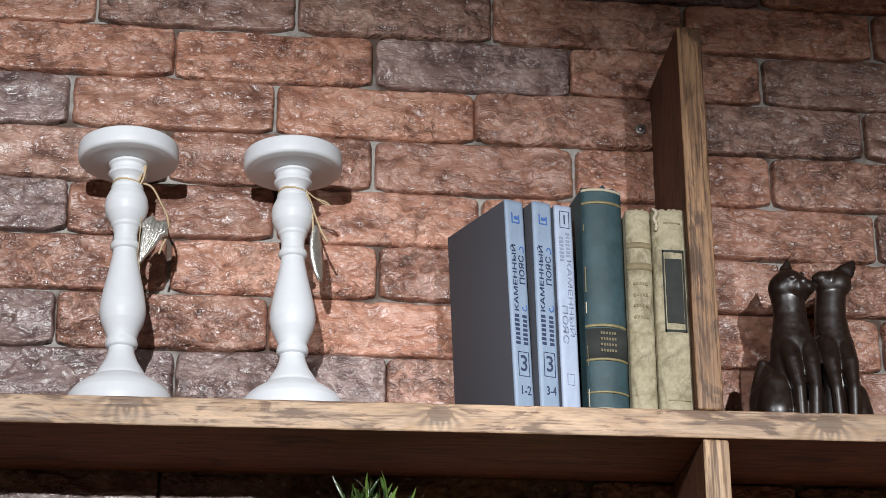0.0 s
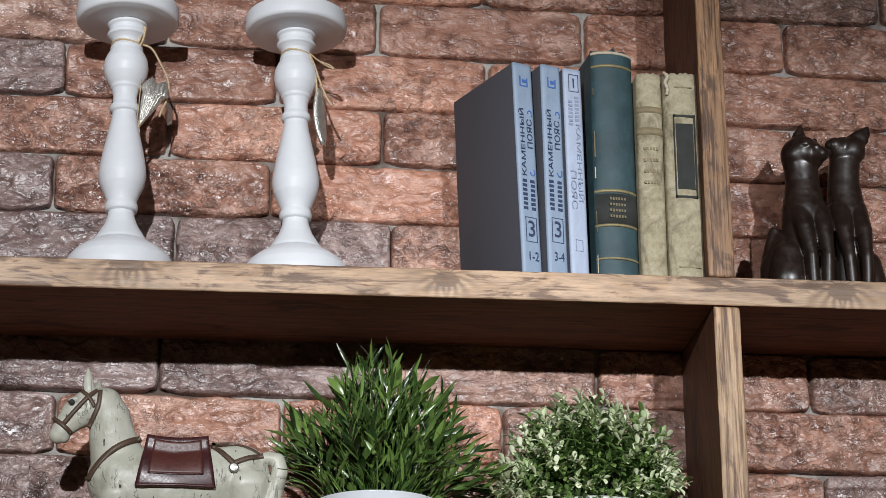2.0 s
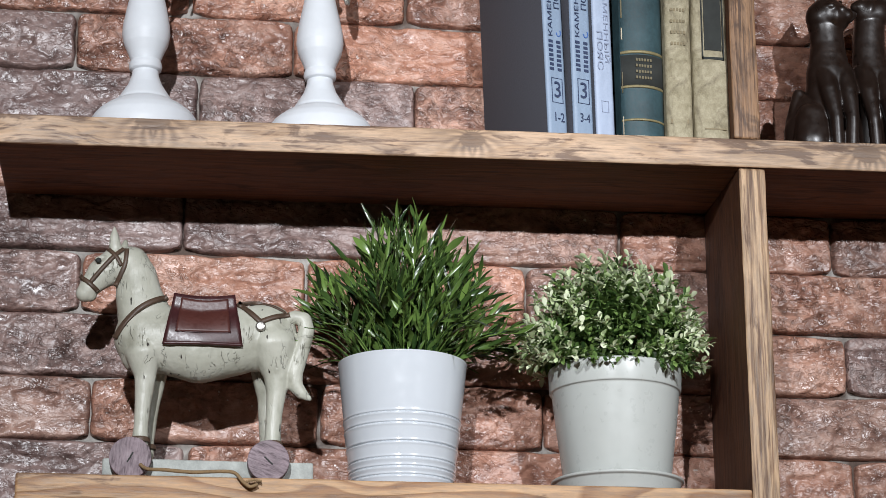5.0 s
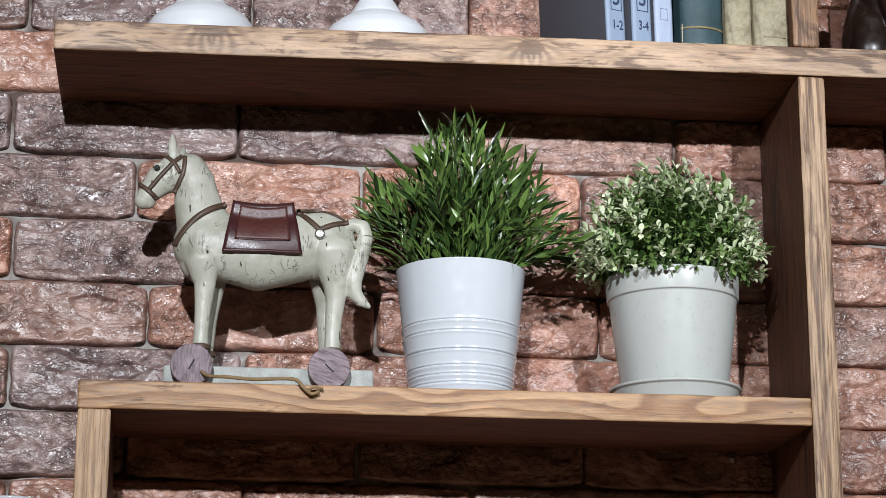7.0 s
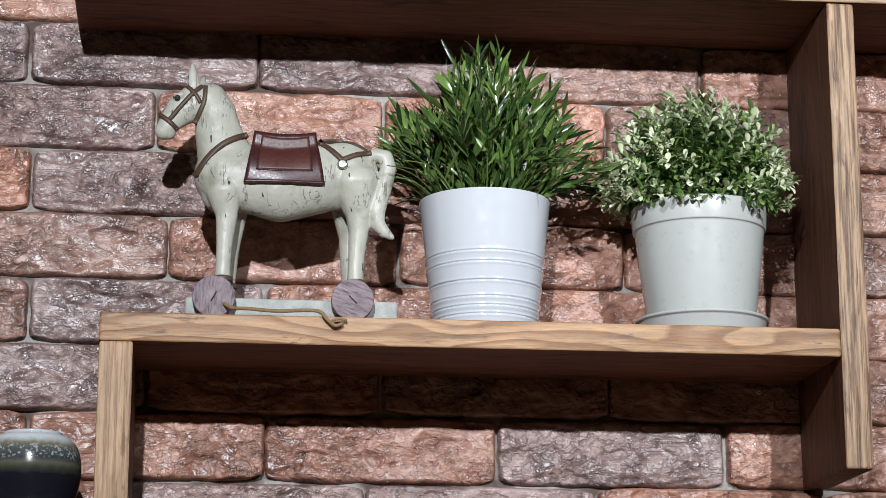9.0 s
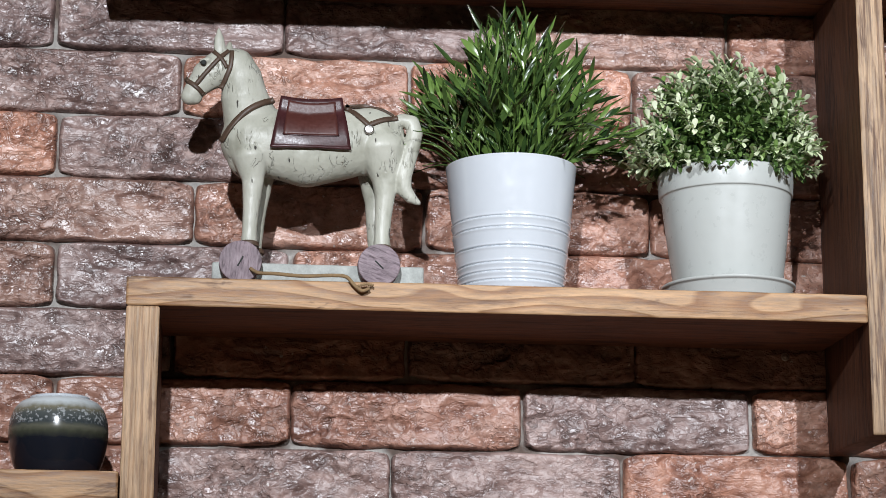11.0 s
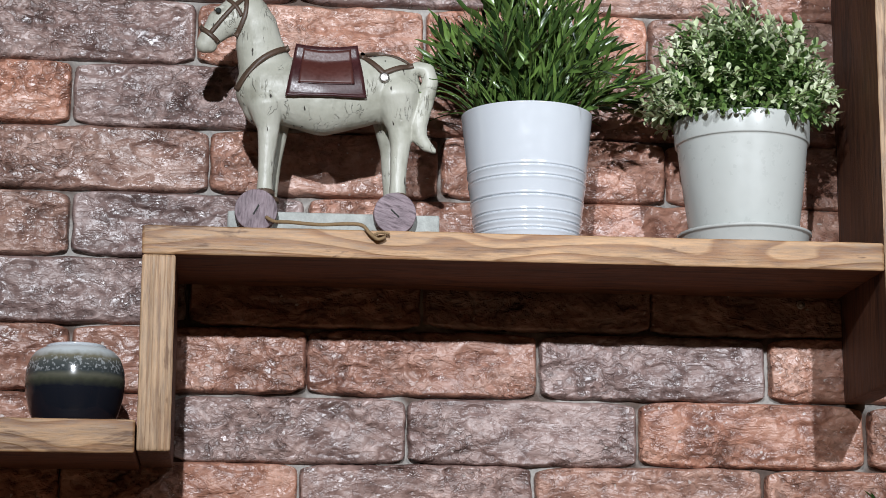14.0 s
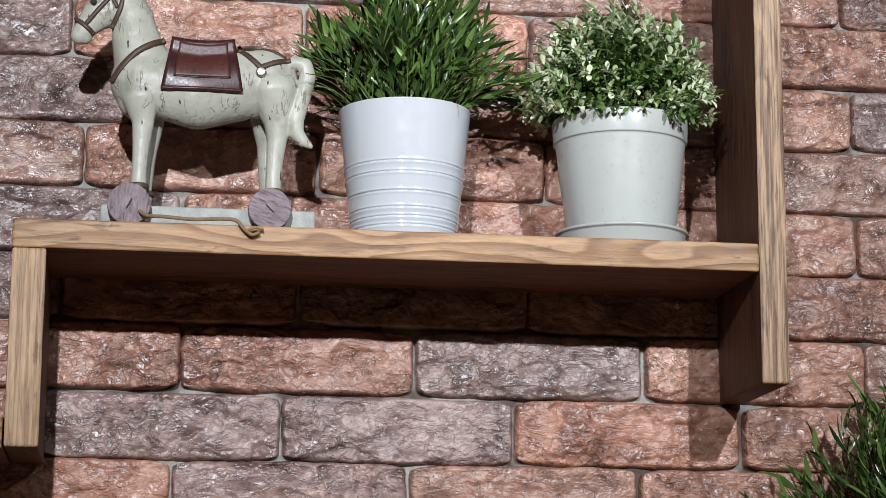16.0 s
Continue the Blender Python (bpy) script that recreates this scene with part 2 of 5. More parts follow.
ink_blue = plain("dark_blue_ink", (0.03, 0.045, 0.10), 0.6, vary=0.1)
emblem_blue = plain("blue_emblem", (0.06, 0.15, 0.42), 0.6, vary=0.1)
ink_faint = plain("faint_grey_ink", (0.27, 0.31, 0.42), 0.6, vary=0.1)
gold_faded = plain("rubbed_gold_lettering", (0.17, 0.14, 0.075), 0.6, scale=200, vary=0.3)
cord_brown = plain("brown_hemp_cord", (0.26, 0.17, 0.085), 0.9, scale=300, vary=0.35, bump=0.0008)
ink_brown = plain("faded_brown_ink", (0.25, 0.20, 0.115), 0.7, vary=0.3)
paper = plain("yellowed_pages", (0.55, 0.48, 0.36), 0.9, scale=300, vary=0.2)
steel = plain("dull_steel", (0.5, 0.48, 0.45), 0.35, 0.9, scale=60, vary=0.2)
silver_wire = plain("silver_mesh", (0.62, 0.60, 0.55), 0.3, 0.75, scale=250, vary=0.35, bump=0.001)
leather = plain("dark_red_leather", (0.052, 0.0155, 0.0165), 0.36, scale=60, vary=0.35, bump=0.0006)
seat_leather = plain("red_brown_seat_leather", (0.078, 0.0235, 0.0185), 0.42, scale=45, vary=0.25, bump=0.0004)
strap_brown = plain("brown_strap", (0.085, 0.052, 0.034), 0.5, scale=80, vary=0.3)
plank_paint = plain("worn_blue_grey_paint", (0.40, 0.42, 0.39), 0.65, scale=90, vary=0.3, bump=0.0008)
bounce_paint = plain("pale_bounce_paint", (0.52, 0.48, 0.44), 0.9, scale=3, vary=0.1)
floor_wood = plain("brown_floor", (0.34, 0.24, 0.16), 0.5, scale=4, vary=0.3)


def streaked_wood():
    """End-grain of a worn wheel: violet-grey paint rubbed in streaks, dark in the grooves."""
    m, t, p = nodes_of("grey_violet_wood")
    shift, rnd = random_shift(t)
    v = coords(t, (1.0, 0.16, 1.0), shift)
    streak = noise_of(t, v, 330, 4, 0.65, 0.4)
    blot = noise_of(t, coords(t), 60, 3)
    col = ramp_of(t, streak, (0.32, (0.09, 0.062, 0.070)), (0.45, (0.24, 0.18, 0.20)), (0.70, (0.36, 0.29, 0.31)))
    col = mix_of(t, 0.6, col, ramp_of(t, blot, (0.32, 0.55), (0.6, 1.1)), "MULTIPLY")
    t.links.new(col, p.inputs["Base Color"])
    p.inputs["Roughness"].default_value = 0.6
    bump_to(t, p, streak, 0.9, 0.0014)
    return m


def stained_cloth(name, pale, mid, stain):
    """Old book cloth: woven speckle, rubbed paler, with brown water stains."""
    m, t, p = nodes_of(name)
    v = coords(t)
    weave = noise_of(t, v, 620, 2, 0.6)
    rub = noise_of(t, v, 75, 5, 0.68, 0.4)
    spots = noise_of(t, coords(t, (1, 1, 0.6)), 34, 5, 0.65, 0.8)
    col = ramp_of(t, rub, (0.34, mid), (0.62, pale))
    col = mix_of(t, math_of(t, "MULTIPLY", ramp_of(t, spots, (0.50, 0.0), (0.64, 1.0)), 0.75), col, stain)
    col = mix_of(t, 0.5, col, ramp_of(t, weave, (0.3, 0.72), (0.7, 1.12)), "MULTIPLY")
    t.links.new(col, p.inputs["Base Color"])
    p.inputs["Roughness"].default_value = 0.78
    bump_to(t, p, math_of(t, "ADD", math_of(t, "MULTIPLY", weave, 0.5), rub), 0.7, 0.0008)
    return m


wheel_wood = streaked_wood()
spine_olive = stained_cloth("stained_olive_cloth", (0.47, 0.415, 0.285), (0.29, 0.25, 0.155), (0.12, 0.092, 0.055))


def crackled_paint():
    m, t, p = nodes_of("crackled_cream_paint")
    v = coords(t)
    a = noise_of(t, v, 28, 4)
    col = ramp_of(t, a, (0.3, (0.29, 0.285, 0.225)), (0.48, (0.44, 0.44, 0.365)), (0.75, (0.54, 0.535, 0.46)))
    vs = coords(t, (1, 1, 0.35))
    chips = ramp_of(t, noise_of(t, vs, 130, 2, 0.5), (0.265, 1.0), (0.300, 0.0))
    split = math_of(t, "ABSOLUTE", math_of(t, "SUBTRACT", noise_of(t, coords(t, (1, 1, 0.22)), 85, 3, 0.6, 0.6), 0.5))
    cracks = ramp_of(t, split, (0.0, 1.0), (0.020, 0.0))
    cracks = math_of(t, "MULTIPLY", cracks, ramp_of(t, noise_of(t, v, 40, 2), (0.51, 0.0), (0.60, 1.0)))
    col = mix_of(t, math_of(t, "MULTIPLY", cracks, 0.28), col, (0.14, 0.12, 0.10))
    col = mix_of(t, chips, col, (0.06, 0.05, 0.045))
    t.links.new(col, p.inputs["Base Color"])
    p.inputs["Roughness"].default_value = 0.42
    bump_to(t, p, math_of(t, "SUBTRACT", math_of(t, "ADD", a, math_of(t, "MULTIPLY", noise_of(t, vs, 150, 3), 0.5)), math_of(t, "ADD", chips, math_of(t, "MULTIPLY", cracks, 0.5))), 1.0, 0.0016)
    return m


cream = crackled_paint()


def leaf_material(name, tip, dark, light, rough):
    m, t, p = nodes_of(name)
    g = t.nodes.new("ShaderNodeNewGeometry")
    info = t.nodes.new("ShaderNodeObjectInfo")
    f = math_of(t, "FRACT", math_of(t, "ADD", g.outputs["Random Per Island"], info.outputs["Random"]))
    v = coords(t)
    f = math_of(t, "ADD", math_of(t, "MULTIPLY", f, 0.8), math_of(t, "MULTIPLY", noise_of(t, v, 90, 3), 0.3))
    t.links.new(ramp_of(t, f, (0.10, tip), (0.17, dark), (0.95, light)), p.inputs["Base Color"])
    p.inputs["Roughness"].default_value = rough
    p.inputs["Transmission Weight"].default_value = 0.0
    return m


leaf_green = leaf_material("glossy_green_leaf", (0.030, 0.020, 0.012), (0.014, 0.038, 0.011), (0.145, 0.240, 0.055), 0.24)
leaf_small = leaf_material("small_green_leaf", (0.020, 0.045, 0.012), (0.034, 0.082, 0.018), (0.20, 0.31, 0.085), 0.40)
leaf_pale = leaf_material("pale_tip_leaf", (0.30, 0.42, 0.17), (0.42, 0.53, 0.26), (0.78, 0.82, 0.60), 0.45)


def glazed_vase():
    m, t, p = nodes_of("banded_glaze")
    v = coords(t)
    sep = t.nodes.new("ShaderNodeSeparateXYZ")
    t.links.new(v, sep.inputs[0])
    z = math_of(t, "ADD", sep.outputs[2], math_of(t, "MULTIPLY", noise_of(t, v, 130, 3), 0.006))
    z = math_of(t, "DIVIDE", z, 0.09)
    col = ramp_of(t, z, (0.44, (0.010, 0.012, 0.018)), (0.52, (0.055, 0.058, 0.040)), (0.58, (0.115, 0.115, 0.085)), (0.63, (0.045, 0.055, 0.058)),
                  (0.74, (0.09, 0.10, 0.095)), (0.81, (0.19, 0.175, 0.12)), (0.89, (0.58, 0.63, 0.64)))
    band = ramp_of(t, z, (0.62, 0.0), (0.66, 1.0), (0.78, 1.0), (0.82, 0.0))
    spots = ramp_of(t, noise_of(t, v, 260, 2), (0.52, 0.0), (0.60, 1.0))
    col = mix_of(t, math_of(t, "MULTIPLY", math_of(t, "MULTIPLY", band, spots), 0.6), col, (0.5, 0.53, 0.54))
    t.links.new(col, p.inputs["Base Color"])
    p.inputs["Roughness"].default_value = 0.16
    bump_to(t, p, math_of(t, "MULTIPLY", band, spots), 0.5, 0.0015)
    return m


vase_glaze = glazed_vase()


# ---- building helpers ----
def thing(name, at, label, category, group="", turn=None):
    ob = new(name)
    ob.empty_display_size = 0.02
    ob.matrix_world = Matrix.Translation(at) @ (turn or Matrix.Identity(4))
    return tagged(ob, label, category, group)


def link_mesh(name, me, parent, label="", smooth=True):
    if smooth:
        me.shade_smooth()
    ob = new(name, me)
    ob.parent = parent
    return tagged(ob, label)


def part(name, bm, material, parent, label="", smooth=True):
    me = bpy.data.meshes.new(name)
    bm.normal_update()
    bm.to_mesh(me)
    bm.free()
    for m in material if isinstance(material, (list, tuple)) else (material,):
        me.materials.append(m)
    return link_mesh(name, me, parent, label, smooth)


def lathe(profile, n=72):
    """A turned body from (radius, height) pairs, from the foot upwards."""
    bm = bmesh.new()
    rings = []
    for r, z in profile:
        if r < 1e-5:
            rings.append([bm.verts.new((0, 0, z))])
        else:
            rings.append([bm.verts.new((r * math.cos(a), r * math.sin(a), z)) for a in (2 * math.pi * i / n for i in range(n))])
    for a, b in zip(rings, rings[1:]):
        for i in range(n):
            j = (i + 1) % n
            if len(a) == 1 and len(b) > 1:
                bm.faces.new((a[0], b[j], b[i]))
            elif len(b) == 1 and len(a) > 1:
                bm.faces.new((a[i], a[j], b[0]))
            elif len(a) > 1:
                bm.faces.new((a[i], a[j], b[j], b[i]))
    bmesh.ops.recalc_face_normals(bm, faces=bm.faces)
    return bm


def rounded(points, r=0.0015):
    """A profile with its corners eased by short chamfers."""
    out = [points[0]]
    for p, q, s in zip(points, points[1:], points[2:]):
        a, b, c = Vector(p), Vector(q), Vector(s)
        d1, d2 = min(r, (a - b).length * 0.4), min(r, (c - b).length * 0.4)
        u, w = b + (a - b).normalized() * d1, b + (c - b).normalized() * d2
        out += [tuple(u), tuple((u + w + 2 * b) / 4), tuple(w)]
    return out + [points[-1]]


def box(bm, x0, x1, y0, y1, z0, z1, bevel=0.0, seg=2):
    made = bmesh.ops.create_cube(bm, size=1)["verts"]
    for v in made:
        v.co = ((x0 + x1) / 2 + v.co.x * (x1 - x0), (y0 + y1) / 2 + v.co.y * (y1 - y0), (z0 + z1) / 2 + v.co.z * (z1 - z0))
    if bevel:
        edges = list({e for v in made for e in v.link_edges})
        bmesh.ops.bevel(bm, geom=edges, offset=bevel, segments=seg, affect="EDGES", profile=0.5)
    return bm


def tube(points, r, n=8, closed=False):
    """A round cord along points."""
    bm = bmesh.new()
    pts = [Vector(p) for p in points]
    rings = []
    for i, p in enumerate(pts):
        d = (pts[min(i + 1, len(pts) - 1)] - pts[max(i - 1, 0)]).normalized()
        side = d.cross(Vector((0.3, 0.9, 0.2))).normalized()
        up = side.cross(d)
        rr = r[i] if isinstance(r, (list, tuple)) else r
        rings.append([bm.verts.new(p + (side * math.cos(a) + up * math.sin(a)) * rr) for a in (2 * math.pi * k / n for k in range(n))])
    for a, b in zip(rings, rings[1:]):
        for k in range(n):
            bm.faces.new((a[k], a[(k + 1) % n], b[(k + 1) % n], b[k]))
    bm.faces.new(rings[0][::-1])
    bm.faces.new(rings[-1])
    bmesh.ops.recalc_face_normals(bm, faces=bm.faces)
    return bm


def curve_points(ctrl, steps=8):
    """A smooth line through control points."""
    pts = [Vector(p) for p in ctrl]
    out = []
    for i in range(len(pts) - 1):
        p0, p1, p2, p3 = pts[max(i - 1, 0)], pts[i], pts[i + 1], pts[min(i + 2, len(pts) - 1)]
        for k in range(steps):
            s = k / steps
            out.append(0.5 * ((2 * p1) + (p2 - p0) * s + (2 * p0 - 5 * p1 + 4 * p2 - p3) * s * s + (3 * p1 - p0 - 3 * p2 + p3) * s ** 3))
    return out + [pts[-1]]


def add_limb(bm, line, flat=1.0):
    """Tapered round-ended bars along (x, y, z, r) stations, later fused into one skin. Returns balls that fill them."""
    n, half = 36, 9
    balls = []
    for a, b in zip(line, line[1:]):
        pa, pb, ra, rb = Vector((a[0], a[1] / flat, a[2])), Vector((b[0], b[1] / flat, b[2])), a[3], b[3]
        d = (pb - pa).normalized() if (pb - pa).length > 1e-6 else Vector((0, 0, 1))
        side = d.orthogonal().normalized()
        up = d.cross(side)
        rings = []
        stations = [(pa, ra, -90 + 90 * k / half) for k in range(half + 1)] + [(pb, rb, 90 * k / half) for k in range(half + 1)]
        for p, r, ang in stations:
            e = radians(ang)
            rr = max(1e-5, r * math.cos(e))
            m = p + d * (r * math.sin(e))
            rings.append([bm.verts.new(((v := m + (side * math.cos(q) + up * math.sin(q)) * rr).x, v.y * flat, v.z)) for q in (2 * math.pi * k / n for k in range(n))])
        for u, w in zip(rings, rings[1:]):
            for k in range(n):
                bm.faces.new((u[k], u[(k + 1) % n], w[(k + 1) % n], w[k]))
        bm.faces.new(rings[0][::-1])
        bm.faces.new(rings[-1])
        va, vb = Vector(a), Vector(b)
        for k in range(13):
            s = va.lerp(vb, k / 12)
            balls.append((s[0], s[1], s[2], s[3], flat))
    return balls


def fused(ob, voxel, rounds=6):
    r = ob.modifiers.new("skin", "REMESH")
    r.mode, r.voxel_size, r.use_smooth_shade = "VOXEL", voxel, True
    s = ob.modifiers.new("ease", "SMOOTH")
    s.factor, s.iterations = 0.5, rounds
    return ob


def plank(along, lo, hi, material_edge, material_body, seed, bevel=0.0022, step=0.012):
    """A sawn board with eased, slightly worn edges; its front edge is bare, the rest stained."""
    k = "xyz".index(along)
    o = [i for i in range(3) if i != k]
    a0, a1, b0, b1 = lo[o[0]], hi[o[0]], lo[o[1]], hi[o[1]]
    ring = []
    for ca, cb, start in ((a0 + bevel, b0 + bevel, 180), (a1 - bevel, b0 + bevel, 270), (a1 - bevel, b1 - bevel, 0), (a0 + bevel, b1 - bevel, 90)):
        ring += [(ca + bevel * math.cos(radians(start + d)), cb + bevel * math.sin(radians(start + d))) for d in (0, 30, 60, 90)]
    n = max(2, int((hi[k] - lo[k]) / step))
    stations = [(lo[k], 0.0025), (lo[k] + 0.0012, 0.0006)] + [(lo[k] + 0.003 + (hi[k] - lo[k] - 0.006) * i / n, 0.0) for i in range(n + 1)] + [(hi[k] - 0.0012, 0.0006), (hi[k], 0.0025)]
    bm = bmesh.new()
    rings = []
    ma, mb = (a0 + a1) / 2, (b0 + b1) / 2
    for s, inset in stations:
        row = []
        for j, (a, b) in enumerate(ring):
            w = noise.noise((s * 45 + seed, a * 60, b * 60)) * 0.0007 + noise.noise((s * 9 + seed, a * 20, b * 20)) * 0.0006
            fa, fb = 1 - inset / abs(a1 - a0), 1 - inset / abs(b1 - b0)
            co = [0, 0, 0]
            co[k], co[o[0]], co[o[1]] = s, ma + (a - ma) * fa + math.copysign(w, a - ma), mb + (b - mb) * fb + math.copysign(w, b - mb)
            row.append(bm.verts.new(co))
        rings.append(row)
    for r1, r2 in zip(rings, rings[1:]):
        for j in range(len(ring)):
            bm.faces.new((r1[j], r1[(j + 1) % len(ring)], r2[(j + 1) % len(ring)], r2[j]))
    bm.faces.new(rings[0])
    bm.faces.new(rings[-1])
    bmesh.ops.recalc_face_normals(bm, faces=bm.faces)
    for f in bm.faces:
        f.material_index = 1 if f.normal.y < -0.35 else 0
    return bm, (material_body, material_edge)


# ---- the room shell ----
def slab(name, lo, hi, material, label, category):
    bm = bmesh.new()
    box(bm, lo[0], hi[0], lo[1], hi[1], lo[2], hi[2])
    ob = part(name, bm, material, None, label, smooth=False)
    return tagged(ob, category=category, kind="structure")


wall_north = slab("wall_north", (-2.5, 0.0115, 0), (3.5, 0.20, 4.3), mortar, "brick wall with pale grey mortar joints", "wall")
# unseen walls, floor and ceiling added to close the room, pale to bounce light
slab("wall_south", (-2.5, -4.2, 0), (3.5, -4.0, 4.3), bounce_paint, "plain pale painted wall", "wall")
slab("wall_west", (-2.7, -4.2, 0), (-2.5, 0.20, 4.3), bounce_paint, "plain pale painted wall", "wall")
slab("wall_east", (3.5, -4.2, 0), (3.7, 0.20, 4.3), bounce_paint, "plain pale painted wall", "wall")
slab("floor", (-2.7, -4.2, -0.1), (3.7, 0.20, 0.0), floor_wood, "brown wooden floor of the room", "floor")
slab("ceiling", (-2.7, -4.2, 4.3), (3.7, 0.20, 4.4), bounce_paint, "plain pale painted ceiling", "ceiling")

# ---- the shelf unit ----
DEPTH = 0.17
A_TILT = math.atan(0.0085)


def top_a(x):
    return 2.9935 + 0.0085 * x


shelf = thing("wall_shelf", (0, 0, 0), "zigzag wall shelf of torched pine boards fixed to the brick wall", "shelf")


def board(name, along, lo, hi, edge, body, seed, label=""):
    bm, mats = plank(along, lo, hi, edge, body, seed)
    return part(name, bm, mats, shelf, label)


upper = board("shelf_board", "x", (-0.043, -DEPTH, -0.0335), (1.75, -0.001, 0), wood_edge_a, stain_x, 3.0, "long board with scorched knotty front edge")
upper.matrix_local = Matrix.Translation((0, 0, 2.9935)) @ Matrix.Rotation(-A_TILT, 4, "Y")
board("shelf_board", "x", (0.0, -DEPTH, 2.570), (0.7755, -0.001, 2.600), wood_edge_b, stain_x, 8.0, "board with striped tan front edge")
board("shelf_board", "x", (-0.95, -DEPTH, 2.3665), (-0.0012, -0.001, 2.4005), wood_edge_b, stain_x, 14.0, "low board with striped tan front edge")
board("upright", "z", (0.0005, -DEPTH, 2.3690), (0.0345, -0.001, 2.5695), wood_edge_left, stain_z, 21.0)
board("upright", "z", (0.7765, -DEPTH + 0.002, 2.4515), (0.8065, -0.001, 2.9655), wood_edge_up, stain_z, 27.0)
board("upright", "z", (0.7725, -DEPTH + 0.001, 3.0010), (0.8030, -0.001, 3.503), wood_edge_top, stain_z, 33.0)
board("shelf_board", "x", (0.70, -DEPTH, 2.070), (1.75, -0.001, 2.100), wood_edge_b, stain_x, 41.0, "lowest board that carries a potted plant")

# ---- candle holders ----
def candle_holder(x, y, label):
    base = thing("candle_holder", (x, y, top_a(x) + 0.0005), label, "candle holder", "white candle holders")
    foot = [(0.0, 0.0), (0.0600, 0.0), (0.0628, 0.004), (0.0635, 0.014), (0.0612, 0.026), (0.0550, 0.0345), (0.0450, 0.0425), (0.0360, 0.0480), (0.0322, 0.0495), (0.0308, 0.0535),
            (0.0268, 0.060), (0.0200, 0.071), (0.0160, 0.082), (0.0150, 0.090)]
    part("foot", lathe(rounded(foot)), white_paint, base)
    stem = [(0.0150, 0.088), (0.0185, 0.090), (0.0195, 0.0945), (0.0185, 0.099), (0.0172, 0.101), (0.0205, 0.110), (0.0258, 0.122), (0.0280, 0.134), (0.0275, 0.144), (0.0245, 0.162),
            (0.0200, 0.183), (0.0160, 0.203), (0.0142, 0.215), (0.0168, 0.2165), (0.0180, 0.2205), (0.0168, 0.2245), (0.0145, 0.2265), (0.0142, 0.236), (0.0158, 0.244), (0.0178, 0.2465), (0.0178, 0.2495),
            (0.0205, 0.2535), (0.0252, 0.263), (0.0268, 0.273), (0.0255, 0.283), (0.0215, 0.292), (0.0190, 0.296), (0.0200, 0.2985), (0.0185, 0.301), (0.0168, 0.304), (0.0180, 0.309), (0.0215, 0.313), (0.0238, 0.3145), (0.0238, 0.318), (0.0215, 0.320), (0.0215, 0.326), (0.0240, 0.328), (0.0240, 0.332)]
    part("stem", lathe(rounded(stem, 0.0008)), white_paint, base)
    dish = [(0.0, 0.331), (0.0500, 0.3312), (0.0590, 0.3325), (0.0612, 0.3350), (0.0618, 0.341), (0.0612, 0.3535), (0.0590, 0.3555), (0.0555, 0.3550), (0.054, 0.351), (0.0, 0.350)]
    part("dish", lathe(rounded(dish, 0.001), 96), white_paint, base)
    base.rotation_euler = (0, radians(-1.0), 0)
    base.scale = (0.975, 0.975, 0.982)
    return base


holder_one = candle_holder(0.1135, -0.088, "white turned wooden candle holder with a silver heart on twine")
holder_two = candle_holder(0.3125, -0.080, "white turned wooden candle holder with a leaf tag on twine")


def twine_wrap(parent, z, r):
    ring = [(r * math.cos(a), r * math.sin(a), z + 0.0015 * math.sin(a * 2)) for a in (2 * math.pi * k / 28 for k in range(29))]
    part("twine_ring", tube(ring, 0.0013, 6), twine, parent)


def cord(parent, ctrl, r=0.0014):
    part("cord", tube(curve_points(ctrl), r, 6), twine, parent)


twine_wrap(holder_one, 0.3035, 0.0178)
cord(holder_one, [(0.016, -0.008, 0.303), (0.030, -0.004, 0.299), (0.041, 0.002, 0.282), (0.050, 0.004, 0.262), (0.051, 0.004, 0.242), (0.044, 0.002, 0.222), (0.041, 0, 0.212)])
cord(holder_one, [(0.014, -0.010, 0.304), (0.019, -0.012, 0.318), (0.022, -0.010, 0.325), (0.020, -0.014, 0.308), (0.016, -0.009, 0.300)])
cord(holder_one, [(0.019, -0.010, 0.262), (0.017, -0.014, 0.222), (0.016, -0.014, 0.206), (0.019, -0.016, 0.184)], 0.0006)
twine_wrap(holder_two, 0.3035, 0.0178)
cord(holder_two, [(0.015, -0.009, 0.304), (0.026, -0.004, 0.297), (0.038, 0.0, 0.291), (0.046, 0.0, 0.288), (0.040, 0.002, 0.294), (0.024, 0, 0.299)], 0.0010)
cord(holder_two, [(0.016, -0.009, 0.302), (0.022, -0.010, 0.286), (0.028, -0.008, 0.268), (0.036, -0.006, 0.248), (0.043, -0.006, 0.236)])
cord(holder_two, [(0.016, -0.009, 0.302), (0.021, -0.013, 0.280), (0.024, -0.012, 0.262), (0.024, -0.012, 0.244)])


def heart(w, h, d):
    """A puffed heart, its point down."""
    bm = bmesh.new()
    bmesh.ops.create_uvsphere(bm, u_segments=96, v_segments=32, radius=1)
    for v in bm.verts:
        x, y, z = v.co
        taper = 0.55 + 0.45 * max(-1, min(1, z))
        notch = 0.28 * max(0.0, 1 - abs(x) * 2.4) * max(0, z)
        rib = 1 + 0.07 * math.sin(x * 26 + z * 4)
        v.co = (x * w / 2 * (taper if z < 0.3 else 1), y * d / 2 * (0.6 + 0.4 * taper) * rib, (z - notch) * h / 2)
    return bm


hb = heart(0.040, 0.072, 0.018)
part("heart_pendant", hb, silver_wire, holder_one, "silvery ribbed heart pendant").matrix_local = pose(0.029, -0.004, 0.228, 0, 20, 0)


